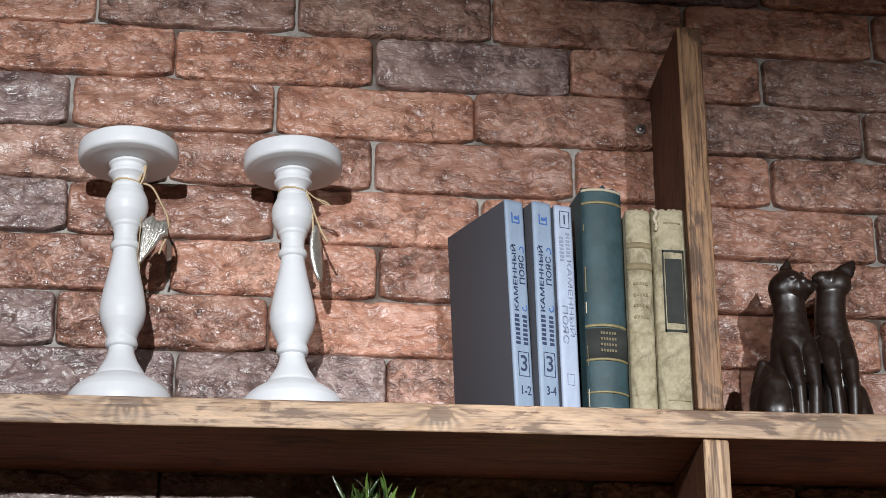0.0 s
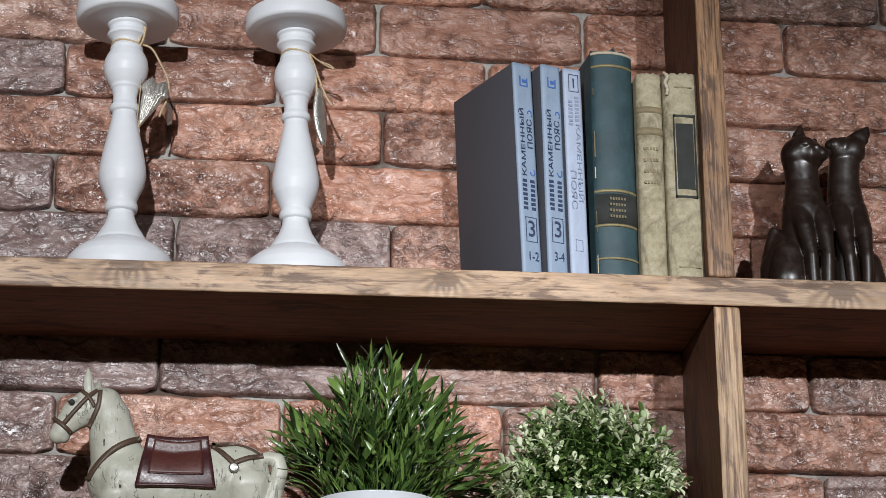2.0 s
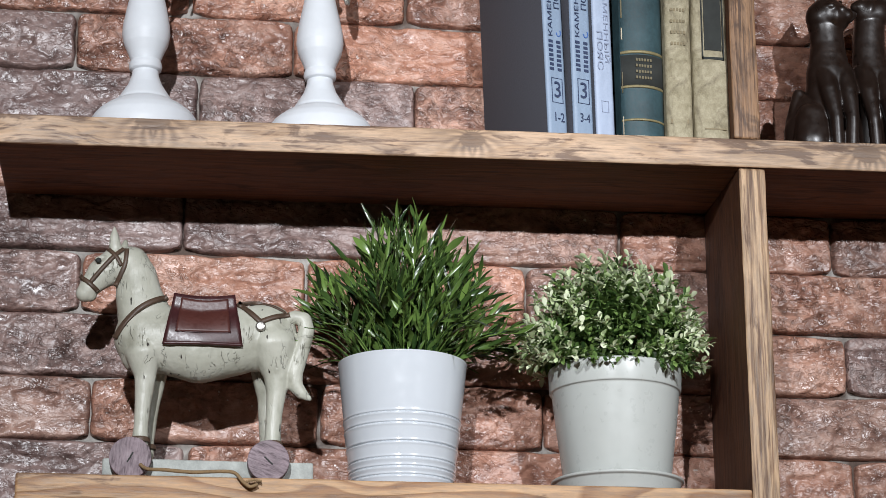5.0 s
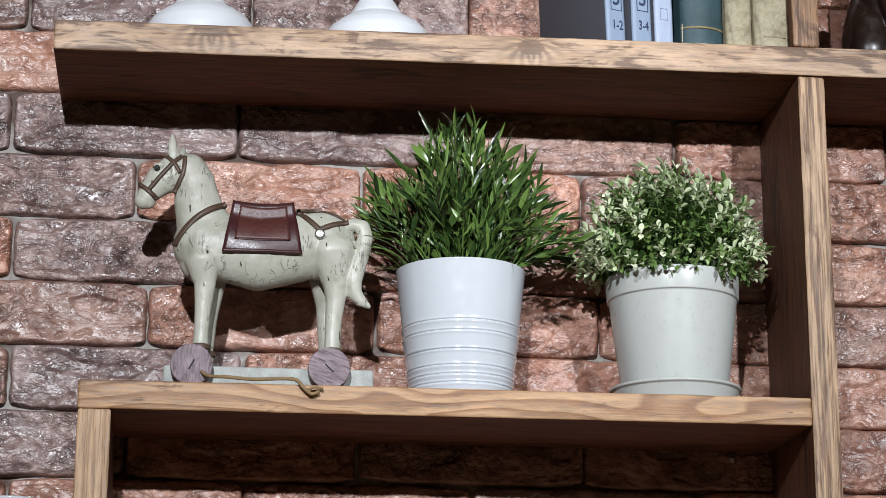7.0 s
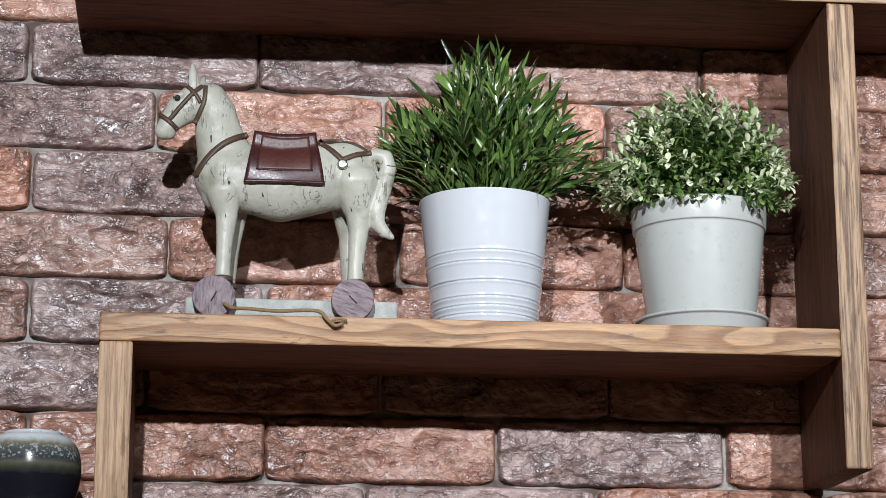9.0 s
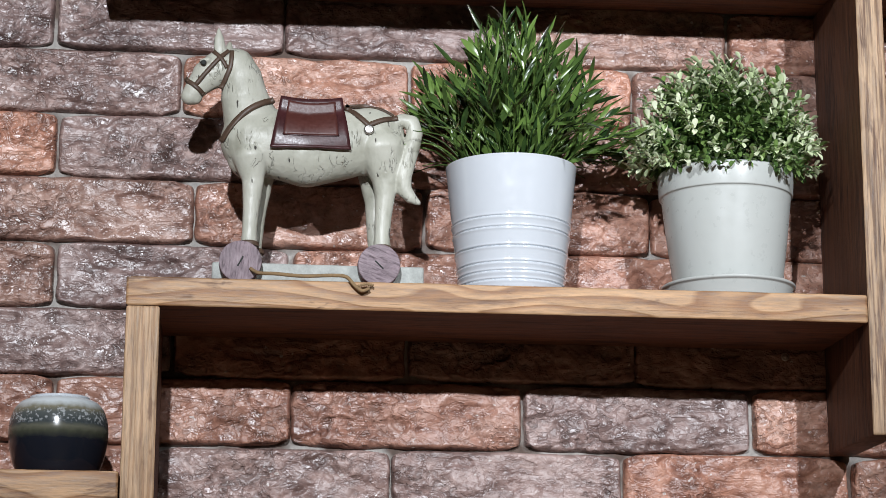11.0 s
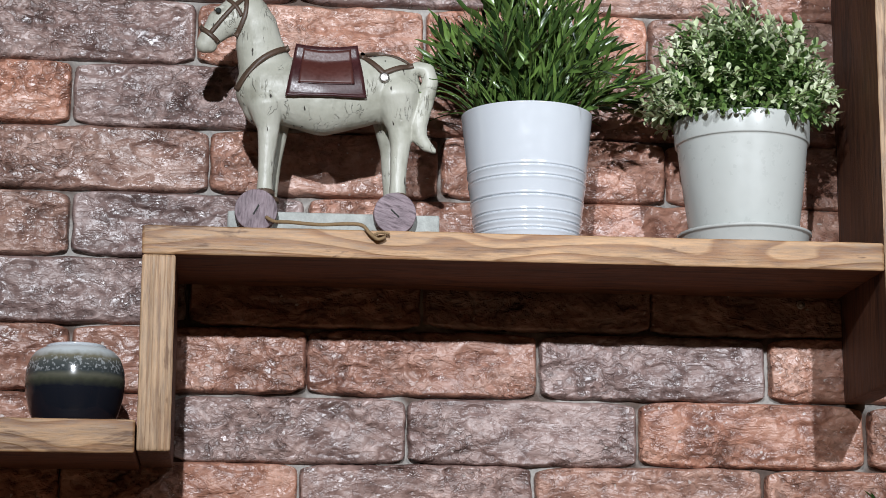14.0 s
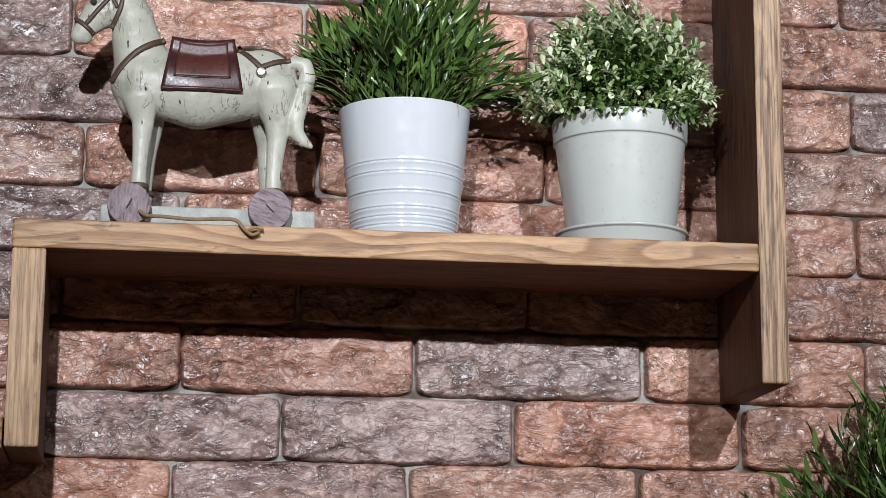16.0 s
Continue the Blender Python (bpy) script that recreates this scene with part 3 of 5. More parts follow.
def leaf_tag():
    bm = bmesh.new()
    n = 14
    rows = []
    for i in range(n + 1):
        s = i / n
        w = 0.0100 * math.sin(math.pi * min(1, s * 0.9 + 0.06)) ** 0.8 + 0.0006
        rows.append([bm.verts.new((u * w, 0.002 * abs(u) + 0.002 * math.sin(s * 3) + dy, -0.072 * s)) for dy in (0, 0.0025) for u in ((-1, -0.4, 0.4, 1) if dy == 0 else (1, 0.4, -0.4, -1))])
    for a, b in zip(rows, rows[1:]):
        for k in range(8):
            bm.faces.new((a[k], a[(k + 1) % 8], b[(k + 1) % 8], b[k]))
    bm.faces.new(rows[0])
    bm.faces.new(rows[-1])
    bmesh.ops.recalc_face_normals(bm, faces=bm.faces)
    return bm


part("leaf_pendant", leaf_tag(), silver_wire, holder_two, "silvery leaf-shaped pendant").matrix_local = pose(0.0295, -0.012, 0.256, 0, -6, 42)


# ---- books ----
def writing(parent, body, length, height, at, spin, material, mirrored=False):
    """Raised lettering on a spine that faces -y. spin: degrees by which the line turns, seen from the front."""
    cu = bpy.data.curves.new("lettering", "FONT")
    cu.body, cu.size, cu.extrude, cu.align_x, cu.align_y = body, 0.01, 0.00012, "CENTER", "CENTER"
    cu.materials.append(material)
    ob = new("lettering", cu)
    bpy.context.view_layer.update()
    sx, sy = length / max(1e-4, ob.dimensions.x), height / max(1e-4, ob.dimensions.y)
    ob.parent = parent
    ob.matrix_local = Matrix.Translation(at) @ Matrix.Rotation(radians(-spin), 4, "Y") @ Matrix.Rotation(radians(90), 4, "X") @ Matrix.Diagonal((sx, sy, 1, 1))
    return ob


def bar(parent, name, x0, x1, z0, z1, material, y=-0.0006, t=0.0009, label=""):
    bm = bmesh.new()
    box(bm, x0, x1, y, y + t, z0, z1)
    return part(name, bm, material, parent, label, smooth=False)


def bars_of_writing(parent, x0, x1, z0, z1, n, material, y=-0.0006, upright=True):
    """Writing too small to read: short plain strokes in a row."""
    rng = random.Random(int((x0 + z0 * 3 + z1) * 9000))
    for i in range(n):
        a, c = i / n, (i + 0.62) / n
        k = rng.uniform(0.0, 0.15)
        if upright:
            bar(parent, "illegible_letter", x0 + (x1 - x0) * k, x1, z0 + (z1 - z0) * a, z0 + (z1 - z0) * c, material, y)
        else:
            bar(parent, "illegible_letter", x0 + (x1 - x0) * a, x0 + (x1 - x0) * c, z0 + (z1 - z0) * k, z1, material, y)


def frame_mark(parent, x, z, w, h, material):
    bm = bmesh.new()
    s = 0.0007
    for a, b, c, d in ((-w / 2, w / 2, h / 2 - s, h / 2), (-w / 2, w / 2, -h / 2, -h / 2 + s), (-w / 2, -w / 2 + s, -h / 2, h / 2), (w / 2 - s, w / 2, -h / 2, h / 2)):
        box(bm, x + a, x + b, -0.0006, 0.0003, z + c, z + d)
    return part("printed_frame", bm, material, parent, smooth=False)


def book(x, w, h, d, lean, label, spine_mat, side_mat, round_spine=0.0, y=-0.157, wear=0.0, yaw=0.0):
    b = thing("book", (x, y, top_a(x) + 0.0006 + max(0.0, -math.sin(radians(lean))) * w), label, "book", "books on the shelf", Matrix.Rotation(radians(yaw), 4, "Z") @ Matrix.Rotation(radians(-lean), 4, "Y"))
    board_t = 0.0028
    for x0 in (0, w - board_t):
        bm = bmesh.new()
        box(bm, x0, x0 + board_t, 0.003, d, 0, h, 0.0007)
        part("cover_board", bm, side_mat, b)
    bm = bmesh.new()
    n, rows = 12, 44
    grid = []
    for j in range(rows + 1):
        z = h * j / rows
        line = []
        for i in range(n + 1):
            u = i / n * 2 - 1
            bulge = round_spine * (1 - u * u)
            edge = 0.0016 * abs(u) ** 8
            ragged = 0.0
            if wear and j in (0, rows):
                ragged = wear * noise.noise((i * 1.7 + x * 90, j, 3)) * (1 if j else -1)
            line.append(bm.verts.new((w * i / n, -bulge + edge + 0.0004 * noise.noise((u * 4 + x * 70, z * 60, 1)), z + ragged)))
        grid.append(line)
    back = [[bm.verts.new((v.co.x, 0.0040, v.co.z)) for v in line] for line in (grid[0], grid[-1])]
    for a, c in zip(grid, grid[1:]):
        for i in range(n):
            bm.faces.new((a[i], a[i + 1], c[i + 1], c[i]))
        
    for i in range(n):
        bm.faces.new((back[0][i], back[0][i + 1], grid[0][i + 1], grid[0][i]))
        bm.faces.new((grid[-1][i], grid[-1][i + 1], back[1][i + 1], back[1][i]))
    for i in (0, n):
        loop = [line[i] for line in grid] + [back[1][i], back[0][i]]
        bm.faces.new(loop)
    bmesh.ops.recalc_face_normals(bm, faces=bm.faces)
    part("spine", bm, spine_mat, b)
    bm = bmesh.new()
    box(bm, board_t, w - board_t, 0.006, d - 0.004, 0.003, h - 0.003)
    part("pages", bm, paper, b, smooth=False)
    return b


def series_book(x, w, lean, yaw, numerals, label):
    b = book(x, w, 0.262, 0.131, lean, label, spine_blue, cloth_grey, yaw=yaw)
    c = w / 2
    writing(b, "КАМЕННЫЙ", 0.083, 0.0072, (c - 0.0050, -0.0010, 0.163), 90, ink_blue)
    writing(b, "ПОЯС", 0.036, 0.0072, (c + 0.0050, -0.0010, 0.174), 90, ink_blue)
    bars_of_writing(b, c - 0.0085, c - 0.0025, 0.080, 0.119, 7, ink_blue)
    bars_of_writing(b, c + 0.0020, c + 0.0080, 0.080, 0.119, 7, ink_blue)
    frame_mark(b, c + 0.0005, 0.056, 0.0150, 0.030, ink_blue)
    writing(b, "3", 0.0085, 0.019, (c + 0.0005, -0.0010, 0.056), 0, ink_blue)
    writing(b, numerals, 0.0125, 0.0105, (c + 0.001, -0.0010, 0.0235), 0, ink_blue)
    bm = bmesh.new()
    box(bm, c - 0.0055, c + 0.0055, -0.0006, 0.0003, 0.233, 0.2345)
    box(bm, c - 0.0055, c - 0.0040, -0.0006, 0.0003, 0.2345, 0.246)
    box(bm, c + 0.0040, c + 0.0055, -0.0006, 0.0003, 0.2345, 0.244)
    box(bm, c - 0.0020, c + 0.0040, -0.0006, 0.0003, 0.238, 0.242)
    part("blue_emblem", bm, emblem_blue, b, smooth=False)
    for z, k in ((0.199, 1), (0.127, -1)):
        sweep = [(c + 0.006 + 0.0028 * math.cos(a), -0.0004, z + k * 0.0045 * math.sin(a)) for a in (radians(q) for q in range(-40, 200, 24))]
        part("flourish", tube(sweep, 0.0007, 5), emblem_blue, b)
    return b


series_book(0.5645, 0.0255, 2.2, 25, "1-2", "grey hardback with pale blue lettered spine, leaning")
series_book(0.5935, 0.0250, 1.1, 21, "3-4", "grey hardback with pale blue lettered spine")
third = book(0.6190, 0.0225, 0.258, 0.146, 1.0, "faded pale blue hardback standing upside down", spine_pale, cloth_grey, yaw=16)
writing(third, "КАМЕННЫЙ", 0.096, 0.0070, (0.0150, -0.0010, 0.140), -90, ink_faint)
writing(third, "ПОЯС", 0.047, 0.0070, (0.0065, -0.0010, 0.106), -90, ink_faint)
bars_of_writing(third, 0.0120, 0.0175, 0.192, 0.225, 7, ink_faint)
bars_of_writing(third, 0.0040, 0.0095, 0.186, 0.219, 7, ink_faint)
frame_mark(third, 0.0120, 0.206 + 0.034, 0.0125, 0.022, ink_blue)
bar(third, "printed_stroke", 0.0112, 0.0128, 0.234, 0.246, ink_blue)
frame_mark(third, 0.0110, 0.038, 0.0090, 0.014, ink_faint)

teal = book(0.6485, 0.0500, 0.283, 0.140, 0.0, "thick worn teal hardback with gold bands", spine_teal, spine_teal, 0.008, y=-0.152, wear=0.006, yaw=7)


def band(parent, w, z, t, bulge, material, name="gold_band"):
    bm = bmesh.new()
    pts = []
    for i in range(13):
        u = i / 12 * 2 - 1
        pts.append((w * i / 12, -bulge * (1 - u * u) + 0.0016 * abs(u) ** 8 - 0.0009))
    low = [bm.verts.new((x, y, z)) for x, y in pts]
    top = [bm.verts.new((x, y, z + t)) for x, y in pts]
    lowb = [bm.verts.new((x, y + 0.0015, z)) for x, y in pts]
    topb = [bm.verts.new((x, y + 0.0015, z + t)) for x, y in pts]
    for i in range(12):
        bm.faces.new((low[i], low[i + 1], top[i + 1], top[i]))
        bm.faces.new((top[i], top[i + 1], topb[i + 1], topb[i]))
        bm.faces.new((lowb[i], lowb[i + 1], low[i + 1], low[i]))
    return part(name, bm, material, parent)


band(teal, 0.050, 0.064, 0.038, 0.0082, label_dark, "dark_label")
for z, t in ((0.022, 0.0022), (0.062, 0.0028), (0.104, 0.0032), (0.262, 0.0030)):
    band(teal, 0.050, z, t, 0.0088, gold)
band(teal, 0.050, 0.2790, 0.0030, 0.0080, paper, "worn_edge")
band(teal, 0.050, 0.0010, 0.0030, 0.0080, paper, "worn_edge")
for k in range(4):
    bars_of_writing(teal, 0.0150, 0.0350, 0.072 + k * 0.0072, 0.0755 + k * 0.0072, 6, gold_faded, y=-0.0098, upright=False)
scuffs = random.Random(9)
z = 0.006
while z < 0.270:
    run = scuffs.uniform(0.006, 0.040)
    if scuffs.random() < 0.7:
        bar(teal, "worn_joint", 0.0010, 0.0010 + scuffs.uniform(0.0006, 0.0015), z, min(0.276, z + run), gold_faded if scuffs.random() < 0.6 else paper, y=-0.0012, t=0.003)
    z += run + scuffs.uniform(0.002, 0.02)
olive = book(0.7000, 0.0300, 0.256, 0.140, -0.3, "thin stained olive hardback with faded lettering", spine_olive, spine_olive, 0.004, y=-0.152, wear=0.004)
for z, t in ((0.206, 0.0075), (0.178, 0.009)):
    band(olive, 0.030, z, t, 0.0040, ink_brown, "faded_band")
for k in range(4):
    bars_of_writing(olive, 0.006, 0.024, 0.086 + k * 0.014 + 0.03, 0.090 + k * 0.014 + 0.03, 5, ink_brown, y=-0.0048, upright=False)
bars_of_writing(olive, 0.004, 0.026, 0.020, 0.026, 6, ink_brown, y=-0.0030, upright=False)
tan_book = book(0.7320, 0.0400, 0.257, 0.140, -0.2, "stained olive hardback with black framed panel and torn head", spine_olive, spine_olive, 0.004, y=-0.155, wear=0.005)
bar(tan_book, "black_panel", 0.0125, 0.0325, 0.110, 0.192, label_dark, y=-0.0046, t=0.004)
for a, c, e, f in ((0.0095, 0.0355, 0.2005, 0.2035), (0.0095, 0.0355, 0.0990, 0.1020), (0.0095, 0.0110, 0.0990, 0.2035), (0.0340, 0.0355, 0.0990, 0.2035)):
    bar(tan_book, "black_rule", a, c, e, f, label_dark, y=-0.0042, t=0.004)
bar(tan_book, "black_rule", 0.0125, 0.0330, 0.238, 0.2395, ink_brown, y=-0.0042, t=0.004)
bar(tan_book, "black_rule", 0.0100, 0.0350, 0.0135, 0.0150, ink_brown, y=-0.0042, t=0.004)
rip = [(0.001, -0.002, 0.257), (0.004, -0.007, 0.250), (0.001, -0.006, 0.243), (0.004, -0.004, 0.236), (0.003, -0.004, 0.228)]
part("torn_flap", tube(curve_points(rip, 5), [0.0022 + 0.0014 * noise.noise((i * 0.9, 2, 5)) for i in range(21)], 6), paper, tan_book, "torn pale binding thread")


# ---- the figurine of two cats ----
cats = new("cat_figurine", bpy.data.meshes.new("cat_figurine"))
tagged(cats, "dark glossy figurine of two sitting cats, heads touching", "figurine")
cats.location = (0.92, -0.098, top_a(0.92))
cat_bm = bmesh.new()
# the cat that looks ahead: haunch, body, head, nose, ears, brow, forelegs, paws, tail tip
add_limb(cat_bm, [(-0.0345, 0.0100, 0.0141, 0.0310), (-0.0355, 0.0100, 0.0400, 0.0298), (-0.0300, 0.0100, 0.0660, 0.0235)], 0.75)
add_limb(cat_bm, [(-0.0143, 0.0040, 0.0097, 0.0241), (-0.0130, 0.0040, 0.0521, 0.0265), (-0.0110, 0.0040, 0.0886, 0.0278), (-0.0098, 0.0040, 0.1119, 0.0268), (-0.0092, 0.0040, 0.1300, 0.0235), (-0.0090, 0.0040, 0.1480, 0.0206), (-0.0098, 0.0040, 0.1660, 0.0206), (-0.0104, 0.0040, 0.1800, 0.0222)], 0.8)
add_limb(cat_bm, [(-0.0130, 0.0020, 0.1850, 0.0212), (-0.0085, 0.0010, 0.1875, 0.0222), (-0.0020, 0.0000, 0.1850, 0.0205)], 0.85)
add_limb(cat_bm, [(0.0010, -0.0060, 0.1845, 0.0160), (0.0120, -0.0080, 0.1845, 0.0100), (0.0205, -0.0080, 0.1860, 0.0050)], 0.9)
add_limb(cat_bm, [(-0.0130, 0.0000, 0.1990, 0.0105), (-0.0105, 0.0000, 0.2090, 0.0085), (-0.0090, 0.0000, 0.2170, 0.0050), (-0.0080, 0.0000, 0.2250, 0.0016)], 0.5)
add_limb(cat_bm, [(0.0080, 0.0120, 0.2010, 0.0095), (0.0125, 0.0120, 0.2110, 0.0030)], 0.5)
add_limb(cat_bm, [(0.0050, -0.0150, 0.1895, 0.0050), (0.0080, -0.0145, 0.1885, 0.0046)], 0.9)
add_limb(cat_bm, [(-0.0110, -0.0150, 0.1930, 0.0046), (-0.0080, -0.0165, 0.1930, 0.0046)], 0.9)
add_limb(cat_bm, [(-0.0180, 0.0020, 0.1150, 0.0165), (-0.0160, -0.0140, 0.0849, 0.0118), (-0.0120, -0.0230, 0.0484, 0.0080), (-0.0118, -0.0230, -0.0020, 0.0076)], 1)
add_limb(cat_bm, [(0.0020, 0.0020, 0.1150, 0.0165), (0.0070, -0.0140, 0.0849, 0.0116), (0.0075, -0.0230, 0.0484, 0.0080), (0.0040, -0.0230, -0.0020, 0.0076)], 1)
for paw in (-0.0122, 0.0040):
    add_limb(cat_bm, [(paw, -0.0240, -0.0042, 0.0098), (paw, -0.0340, -0.0056, 0.0090)], 1)
add_limb(cat_bm, [(-0.0341, -0.0040, 0.0521, 0.0205), (-0.0365, -0.0080, 0.0229, 0.0230)], 0.8)
add_limb(cat_bm, [(-0.0354, -0.0140, -0.0034, 0.0099), (-0.0273, -0.0260, -0.0049, 0.0085)], 1)
add_limb(cat_bm, [(-0.0455, 0.0120, 0.0890, 0.0070), (-0.0480, 0.0120, 0.0760, 0.0085), (-0.0530, 0.0120, 0.0521, 0.0100)], 1)
# the cat that leans its face to the other
add_limb(cat_bm, [(0.0545, 0.0100, 0.0141, 0.0265), (0.0550, 0.0100, 0.0400, 0.0250), (0.0500, 0.0100, 0.0660, 0.0225)], 0.75)
add_limb(cat_bm, [(0.0390, 0.0060, 0.0097, 0.0230), (0.0415, 0.0060, 0.0521, 0.0248), (0.0432, 0.0060, 0.0886, 0.0258), (0.0430, 0.0060, 0.1130, 0.0248), (0.0422, 0.0060, 0.1340, 0.0214), (0.0418, 0.0060, 0.1530, 0.0196), (0.0435, 0.0060, 0.1720, 0.0190), (0.0460, 0.0060, 0.1880, 0.0186)], 0.8)
add_limb(cat_bm, [(0.0420, 0.0030, 0.1935, 0.0180), (0.0530, 0.0030, 0.1945, 0.0178)], 0.82)
add_limb(cat_bm, [(0.0400, -0.0010, 0.1965, 0.0145), (0.0320, -0.0020, 0.1990, 0.0098), (0.0262, -0.0020, 0.1990, 0.0066)], 0.85)
add_limb(cat_bm, [(0.0560, 0.0000, 0.2020, 0.0130), (0.0640, 0.0000, 0.2100, 0.0112), (0.0700, 0.0000, 0.2170, 0.0078), (0.0745, 0.0000, 0.2245, 0.0030)], 0.42)
add_limb(cat_bm, [(0.0400, 0.0120, 0.2070, 0.0078), (0.0392, 0.0120, 0.2140, 0.0021)], 0.5)
add_limb(cat_bm, [(0.0335, 0.0020, 0.1150, 0.0152), (0.0315, -0.0140, 0.0849, 0.0112), (0.0330, -0.0230, 0.0484, 0.0075), (0.0345, -0.0230, -0.0020, 0.0071)], 1)
add_limb(cat_bm, [(0.0515, 0.0020, 0.1150, 0.0152), (0.0545, -0.0140, 0.0849, 0.0112), (0.0540, -0.0230, 0.0484, 0.0075), (0.0515, -0.0230, -0.0020, 0.0071)], 1)
for paw in (0.0345, 0.0515):
    add_limb(cat_bm, [(paw, -0.0240, -0.0042, 0.0090), (paw, -0.0340, -0.0056, 0.0084)], 1)
add_limb(cat_bm, [(0.0575, -0.0040, 0.0448, 0.0195), (0.0590, -0.0080, 0.0229, 0.0210)], 0.8)
cat_bm.to_mesh(cats.data)
cat_bm.free()
cats.data.materials.append(cat_lacquer)
fused(cats, 0.0011, 15)


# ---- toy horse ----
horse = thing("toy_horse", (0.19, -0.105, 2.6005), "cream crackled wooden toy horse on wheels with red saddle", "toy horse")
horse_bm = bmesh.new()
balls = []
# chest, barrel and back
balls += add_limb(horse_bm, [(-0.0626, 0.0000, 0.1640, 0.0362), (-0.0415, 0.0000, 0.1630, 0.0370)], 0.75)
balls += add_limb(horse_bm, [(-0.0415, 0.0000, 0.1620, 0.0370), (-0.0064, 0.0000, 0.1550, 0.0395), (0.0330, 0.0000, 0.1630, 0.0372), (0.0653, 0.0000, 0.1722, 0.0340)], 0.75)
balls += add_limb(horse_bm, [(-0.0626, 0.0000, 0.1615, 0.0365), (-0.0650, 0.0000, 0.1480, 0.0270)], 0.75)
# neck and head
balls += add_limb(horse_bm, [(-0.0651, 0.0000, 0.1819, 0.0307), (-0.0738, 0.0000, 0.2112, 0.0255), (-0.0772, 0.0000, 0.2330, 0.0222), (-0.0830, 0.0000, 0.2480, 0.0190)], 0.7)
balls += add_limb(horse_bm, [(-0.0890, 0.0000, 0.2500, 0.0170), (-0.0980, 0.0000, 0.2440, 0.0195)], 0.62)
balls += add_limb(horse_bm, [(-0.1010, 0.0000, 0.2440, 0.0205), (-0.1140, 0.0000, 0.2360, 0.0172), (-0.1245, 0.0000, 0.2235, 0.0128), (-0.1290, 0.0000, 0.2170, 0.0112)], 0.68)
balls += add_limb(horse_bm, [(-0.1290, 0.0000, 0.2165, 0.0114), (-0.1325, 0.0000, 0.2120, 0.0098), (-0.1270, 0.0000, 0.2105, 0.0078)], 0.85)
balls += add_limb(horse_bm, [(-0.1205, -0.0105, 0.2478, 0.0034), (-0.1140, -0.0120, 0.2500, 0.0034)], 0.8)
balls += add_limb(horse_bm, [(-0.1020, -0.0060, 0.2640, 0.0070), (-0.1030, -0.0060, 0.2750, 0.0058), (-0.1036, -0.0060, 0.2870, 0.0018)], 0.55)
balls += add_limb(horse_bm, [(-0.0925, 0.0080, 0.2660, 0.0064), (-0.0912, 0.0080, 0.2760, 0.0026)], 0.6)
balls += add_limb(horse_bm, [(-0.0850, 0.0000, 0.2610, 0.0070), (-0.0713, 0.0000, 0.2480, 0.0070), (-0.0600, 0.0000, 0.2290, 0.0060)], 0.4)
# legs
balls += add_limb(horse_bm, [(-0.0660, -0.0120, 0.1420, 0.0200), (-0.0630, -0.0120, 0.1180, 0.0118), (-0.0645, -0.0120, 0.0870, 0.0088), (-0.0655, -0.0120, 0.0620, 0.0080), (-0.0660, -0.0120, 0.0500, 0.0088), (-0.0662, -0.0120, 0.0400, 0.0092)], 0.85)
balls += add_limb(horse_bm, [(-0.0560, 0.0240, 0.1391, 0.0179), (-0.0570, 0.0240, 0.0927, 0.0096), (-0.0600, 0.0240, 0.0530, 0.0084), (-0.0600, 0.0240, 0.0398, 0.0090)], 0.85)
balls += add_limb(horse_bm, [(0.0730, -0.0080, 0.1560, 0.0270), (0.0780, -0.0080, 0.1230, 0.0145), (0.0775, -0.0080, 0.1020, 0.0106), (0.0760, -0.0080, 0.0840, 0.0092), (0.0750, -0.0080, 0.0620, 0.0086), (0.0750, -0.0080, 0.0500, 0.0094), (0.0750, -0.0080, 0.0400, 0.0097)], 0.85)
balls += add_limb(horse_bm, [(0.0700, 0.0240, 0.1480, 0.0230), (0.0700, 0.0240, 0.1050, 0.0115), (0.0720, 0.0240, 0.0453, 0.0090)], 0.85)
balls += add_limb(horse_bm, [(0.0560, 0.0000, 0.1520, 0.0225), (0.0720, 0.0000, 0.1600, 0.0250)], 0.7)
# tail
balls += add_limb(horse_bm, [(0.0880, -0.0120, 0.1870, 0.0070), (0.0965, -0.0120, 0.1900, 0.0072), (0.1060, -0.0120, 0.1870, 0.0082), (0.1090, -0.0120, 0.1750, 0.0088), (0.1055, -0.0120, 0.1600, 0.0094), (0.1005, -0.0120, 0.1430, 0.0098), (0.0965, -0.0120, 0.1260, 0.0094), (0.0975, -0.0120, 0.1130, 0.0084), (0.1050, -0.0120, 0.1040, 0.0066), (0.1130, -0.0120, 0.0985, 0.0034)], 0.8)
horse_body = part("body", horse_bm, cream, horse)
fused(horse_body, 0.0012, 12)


def skin_y(x, z, lift=0.0):
    """The near face of the horse at a place of its side."""
    best = None
    for bx, by, bz, r, f in balls:
        q = r * r - (x - bx) ** 2 - (z - bz) ** 2
        if q > 0:
            y = by - f * math.sqrt(q)
            best = y if best is None else min(best, y)
    return (-0.01 if best is None else best) - lift


